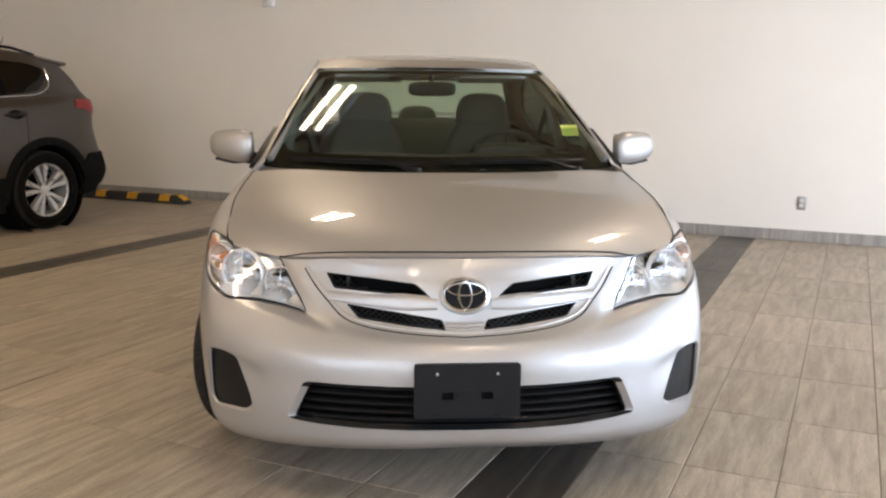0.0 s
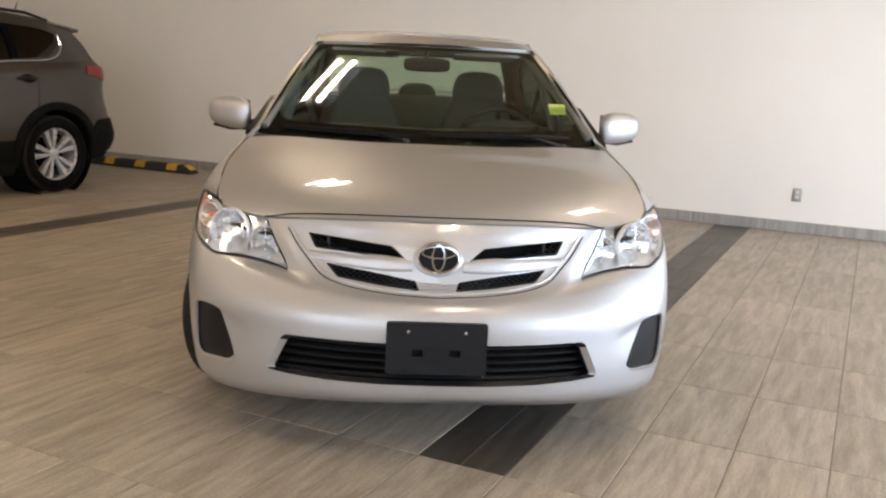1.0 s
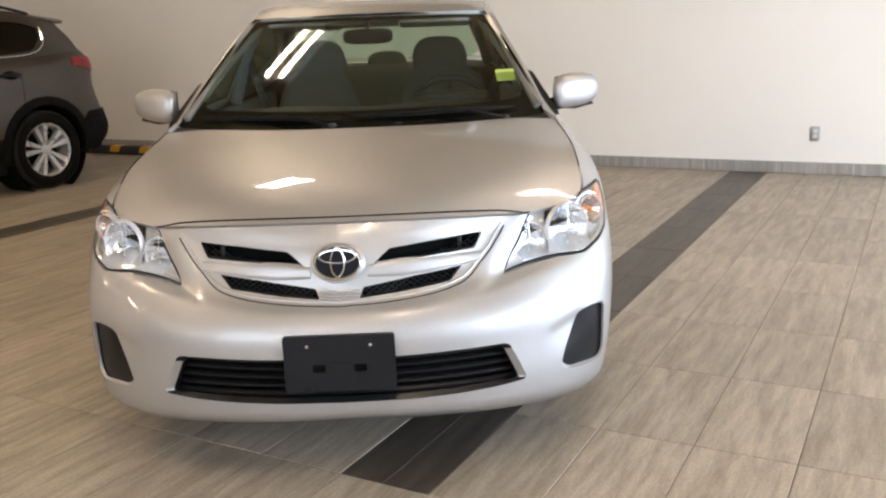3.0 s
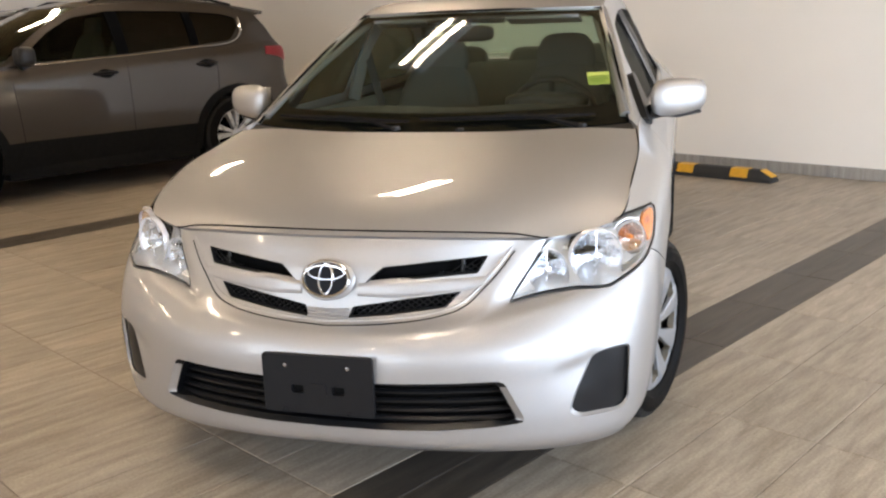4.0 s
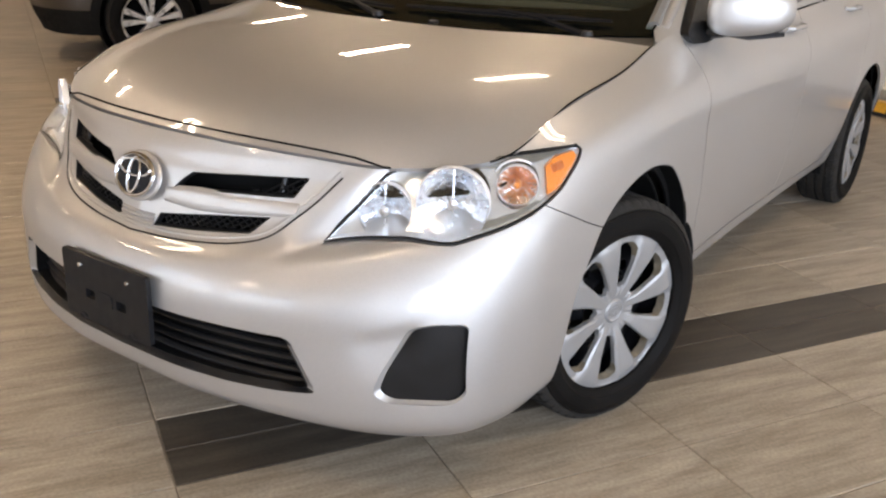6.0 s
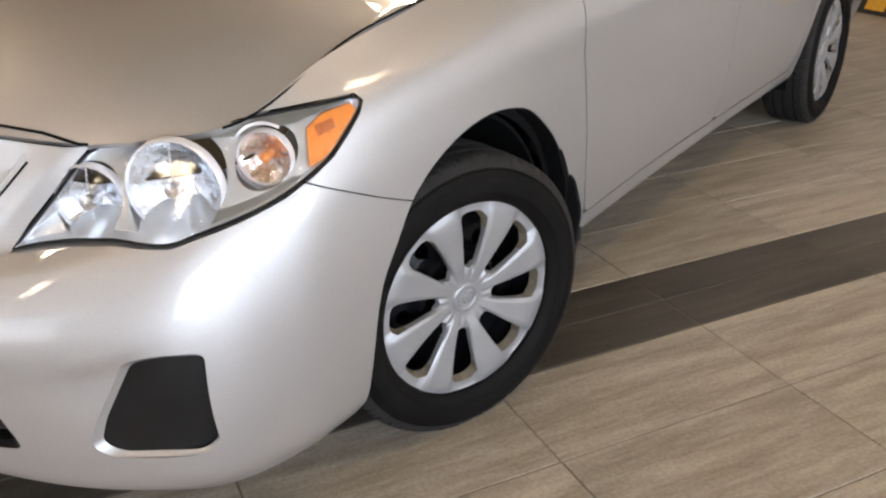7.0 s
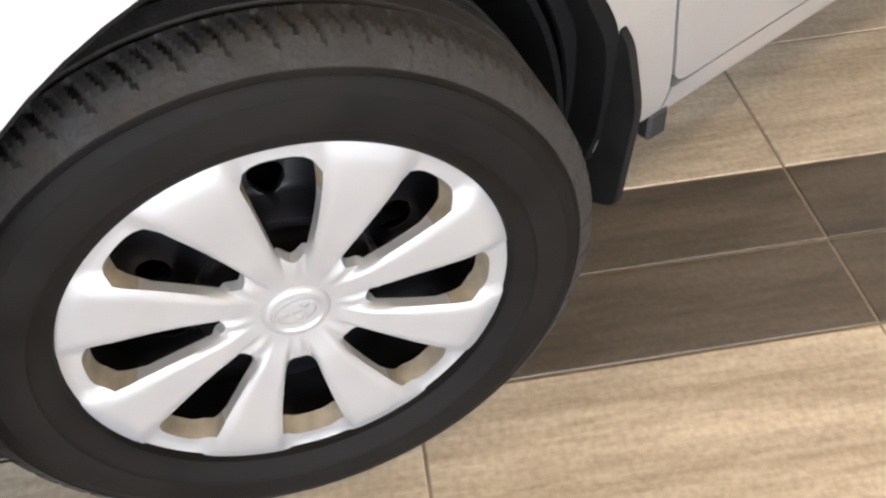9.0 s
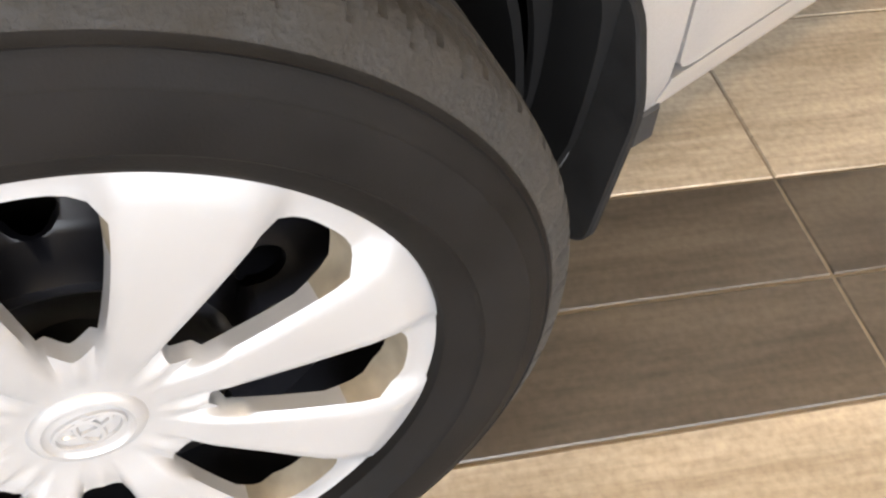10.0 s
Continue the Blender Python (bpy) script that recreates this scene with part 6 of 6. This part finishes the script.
    rfs = loft([[(0, 1.14, 1.560), (.28, 1.17, 1.560), (.50, 1.24, 1.558), (.605, 1.30, 1.560)], [(0, 1.5, 1.632), (.3, 1.5, 1.628), (.5, 1.5, 1.612), (.612, 1.5, 1.585)], [(0, 2.1, 1.650), (.3, 2.1, 1.646), (.5, 2.1, 1.630), (.614, 2.1, 1.602)], [(0, 2.7, 1.610), (.3, 2.7, 1.606), (.5, 2.7, 1.592), (.59, 2.7, 1.556)], [(0, 3.33, 1.525), (.3, 3.31, 1.522), (.5, 3.25, 1.512), (.575, 3.13, 1.497)]], 6, 6)
    part("roof", shell(np.concatenate([(rfs * np.array([-1, 1, 1]))[:, :0:-1], rfs], axis=1), .03), paint, car, "roof with a rear spoiler lip", 50)
    ws = loft([[(0, .30, 1.130), (.35, .34, 1.132), (.62, .42, 1.115), (.762, .50, 1.102)], [(0, .74, 1.375), (.32, .77, 1.375), (.55, .83, 1.375), (.675, .90, 1.385)], [(0, 1.14, 1.555), (.28, 1.17, 1.555), (.50, 1.24, 1.553), (.602, 1.30, 1.555)]], 6, 6)
    part("windscreen", shell(np.concatenate([(ws * np.array([-1, 1, 1]))[:, :0:-1], ws], axis=1), .006), GLASS, car)
    rw = loft([[(0, 3.17, 1.515), (.3, 3.16, 1.512), (.5, 3.12, 1.502), (.57, 3.08, 1.490)], [(0, 3.26, 1.37), (.3, 3.25, 1.37), (.54, 3.19, 1.365), (.645, 3.14, 1.36)], [(0, 3.30, 1.235), (.3, 3.28, 1.235), (.57, 3.24, 1.235), (.72, 3.20, 1.232)]], 6, 5)
    part("rear_window", shell(np.concatenate([(rw * np.array([-1, 1, 1]))[:, :0:-1], rw], axis=1), .006), DARK_GLASS, car)
    lamp = carve(shell(g, .02, 1, .012), ("INTERSECT", side_prism([(2.995, 1.095), (3.02, 1.168), (3.6, 1.172), (3.6, 1.02), (3.24, 1.03), (3.14, 1.072)], .3, 1.2)))
    rb = carve(shell(g, .03, 1, .016), ("INTERSECT", side_prism(rounded([(3.02, .30), (3.02, .56), (3.10, .665), (3.9, .69), (3.9, .36), (3.3, .36)], .03), -1.3, 1.3)))
    part("rear_bumper", to_bm(rb), CLADDING, car, "dark plastic rear bumper", 50)
    part("rear_bumper", mirrored(rb), CLADDING, car, "dark plastic rear bumper", 50)
    part("antenna", tube([(0, 2.90, 1.58), (0, 2.93, 1.66), (0, 2.97, 1.75)], [.012, .005, .003], 8), SATIN, car)
    hl = carve(shell(g, .02, 1, .005), ("INTERSECT", side_prism([(-.80, .86), (-.70, .95), (-.40, 1.0), (-.24, 1.025), (-.32, .97), (-.50, .88)], .42, 1.2)))
    am = carve(shell(g, .02, 1, .008), ("INTERSECT", side_prism([(-.50, .90), (-.47, .965), (-.34, 1.0), (-.26, 1.018), (-.36, .955)], .42, 1.2)))
    for nm, me, mt, lb in (("tail_lamp", lamp, RED, "red tail lamp"), ("headlamp", hl, REFLECTOR, ""), ("side_marker", am, AMBER, "orange side marker")):
        part(nm, to_bm(me), mt, car, lb)
        part(nm, mirrored(me), mt, car, lb)
    tree2 = BVHTree.FromBMesh(sheet(g))
    for s in (-1, 1):
        for y, z in ((1.34, 1.000), (2.33, 1.038)):
            h = tree2.ray_cast(Vector((1.6, y, z)), Vector((-1, 0, 0)))[0]
            part("door_handle", tube([(s * (h.x - .01), y - .11, z), (s * (h.x + .032), y - .07, z), (s * (h.x + .036), y + .02, z + .004), (s * (h.x - .008), y + .11, z + .004)], [.014, .016, .016, .014], 8, False, .8), SATIN, car, "dark door handle")
            # thin black diamond that puts the handle recess's shade into the colour
            me = carve(shell(g, .006, 1, .0025), ("INTERSECT", side_prism(rounded([(y - .135, z - .004), (y - .01, z + .045), (y + .125, z + .004), (y + .01, z - .045)], .02))))
            part("handle_recess", to_bm(me) if s > 0 else mirrored(me), VOID, car, "diamond-shaped handle recess, its shade put in as black")
        part("mirror_housing", pad(s * .960, .64, 1.170, .105, .07, .078, 0, 0, 3.5), BLACK, car)
        part("mirror_arm", tube([(s * .80, .68, 1.09), (s * .92, .66, 1.10)], .035, 8, False, .8), SATIN, car)
        # seams between the doors
        for y in (.55, 1.545, 2.33):
            pts = [tree2.ray_cast(Vector((1.6, y + (.06 * (1.1 - z) if y == .55 else (.10 * math.sin((z - .45) * 3) if y > 2 else 0)), z)), Vector((-1, 0, 0)))[0] for z in np.linspace(.47, 1.11, 10)]
            part("door_seam", tube([(s * (p.x - .0005), p.y, p.z) for p in pts if p], .0028, 5), VOID, car)
    part("dashboard", box(-.70, .70, .55, 1.0, .8, 1.12, .05), DASH, car)
    for x in (-.37, .37):
        part("front_seat", joined(pad(x, 1.75, 1.02, .25, .09, .33, -16, .2), pad(x, 1.86, 1.40, .13, .055, .09, -10)), GREY_CLOTH, car)
    part("rear_seat", joined(pad(0, 2.55, .98, .62, .10, .32, -14), pad(-.36, 2.63, 1.33, .13, .05, .08, -10), pad(.36, 2.63, 1.33, .13, .05, .08, -10)), GREY_CLOTH, car)
    part("cabin_floor", box(-.75, .75, .5, 3.0, .5, .55), VOID, car)
    part("grille", box(-.34, .34, -.895, -.86, .56, .74, .01), BLACK, car)
    return car


crossover(HALL @ pose(-6.12, .14, 0), TAUPE, "grey-brown crossover with alloy wheels, parked nose out")
crossover(HALL @ pose(-8.75, .55, 0), BLACK_LACQUER, "dark crossover parked beyond the grey-brown one")

# ---------------------------------------------------------------- floor: grout bed, tiles, skirting tiles
floor = part("floor", box(LEFT_V - 0.2, RIGHT_V + 0.2, BACK_U - 0.2, WALL_U + 0.2, -0.12, -0.0025), GROUT, smooth=0)
floor.matrix_world = HALL
tagged(floor, "wood-look porcelain tile floor with dark strips", "floor", kind="structure")
TL, TW, JOINT = 0.600, 0.302, 0.004
V0, U0 = 0.477, -0.695                 # middle of the strip under the sedan, and the strip's end


def tile_mesh(name, w, l):
    h, b = 0.0, 0.0016
    x, y = w / 2 - JOINT / 2, l / 2 - JOINT / 2
    vs = [(-x, -y, -.010), (x, -y, -.010), (x, y, -.010), (-x, y, -.010), (-x, -y, -b), (x, -y, -b), (x, y, -b), (-x, y, -b), (-x + b, -y + b, h), (x - b, -y + b, h), (x - b, y - b, h), (-x + b, y - b, h)]
    fs = [(8, 9, 10, 11)] + [(i, (i + 1) % 4, 4 + (i + 1) % 4, 4 + i) for i in range(4)] + [(4 + i, 4 + (i + 1) % 4, 8 + (i + 1) % 4, 8 + i) for i in range(4)]
    return vs, fs


def tile_spans():
    """The rows of tiles across the hall: (v from, v to, dark)."""
    spans = []
    strips = [V0, V0 - 14.5 * TW]       # two dark strips run to the wall
    edges = []
    for s in strips:
        edges += [(s - TW / 2, s, True), (s, s + TW / 2, True)]
    v = V0 + TW / 2
    while v < RIGHT_V:
        spans.append((v, min(v + TW, RIGHT_V), False))
        v += TW
    v = V0 - TW / 2
    while v - TW > strips[1] + TW / 2 - 1e-6:
        spans.append((v - TW, v, False))
        v -= TW
    spans.append((strips[1] + TW / 2, v, False))
    v = strips[1] - TW / 2
    while v > LEFT_V:
        spans.append((max(v - TW, LEFT_V), v, False))
        v -= TW
    return [s for s in spans if s[1] - s[0] > 0.02] + edges


meshes, rest = {}, {True: ([], []), False: ([], [])}
rng = random.Random(4)
near = []
for v0, v1, dark in tile_spans():
    u = U0 - 12 * TL
    while u < WALL_U:
        u0, u1 = max(u, BACK_U), min(u + TL, WALL_U - 0.012)
        u += TL
        if u1 - u0 < 0.03:
            continue
        vm, um = (v0 + v1) / 2, (u0 + u1) / 2
        d = dark and um > U0
        if dark and not d:              # before the strip's end the row is one light tile wide
            if vm < (V0 if abs(vm - V0) < 0.3 else V0 - 14.5 * TW):
                a0, a1 = v0, v0 + TW
            else:
                continue
        else:
            a0, a1 = v0, v1
        near.append(((math.hypot(um - 0.1, vm - 0.55)), a0, a1, u0, u1, d))
near.sort()
for i, (_, a0, a1, u0, u1, d) in enumerate(near):
    w, l = round(a1 - a0, 4), round(u1 - u0, 4)
    m = HALL @ Matrix.Translation(((a0 + a1) / 2, (u0 + u1) / 2, rng.uniform(-0.0004, 0.0004)))
    if i < 300:
        key = (w, l, d)
        if key not in meshes:
            vs, fs = tile_mesh("tile", w, l)
            me = bpy.data.meshes.new("tile")
            me.from_pydata(vs, [], fs)
            me.materials.append(DARK_TILE if d else TILE)
            meshes[key] = me
        o = new("tile", meshes[key])
        o.parent = floor
        o.matrix_parent_inverse = HALL.inverted()
        o.matrix_world = m
    else:
        vs, fs = tile_mesh("tile", w, l)
        V, F = rest[d]
        k = len(V)
        V += [((a0 + a1) / 2 + x, (u0 + u1) / 2 + y, z) for x, y, z in vs]
        F += [tuple(k + q for q in f) for f in fs]
for d, (V, F) in rest.items():
    me = bpy.data.meshes.new("far_tiles")
    me.from_pydata(V, [], F)
    me.materials.append(DARK_TILE if d else TILE)
    o = new("far_tiles", me)
    o.parent = floor
    tagged(o, "dark strip tiles" if d else "wood-look floor tiles", kind="stuff")

# skirting of grey tiles along the long wall
skirt = thing("baseboard", HALL.copy(), "grey tile skirting along the cream wall", "skirting", kind="structure")
sk = bpy.data.meshes.new("skirting_tile")
x, h = 0.2985, 0.098
sk.from_pydata(*(lambda b: ([v.co[:] for v in b.verts], [], [[v.index for v in f.verts] for f in b.faces]))((lambda b: (b.verts.index_update(), b)[1])(box(-x, x, -0.010, 0, 0.001, h, 0.0015, 1))))
sk.materials.append(BASE_TILE)
v = LEFT_V + 0.3
while v < RIGHT_V - 0.3:
    o = new("skirting_tile", sk)
    o.parent = skirt
    o.matrix_local = Matrix.Translation((v, WALL_U, 0))
    v += 0.6
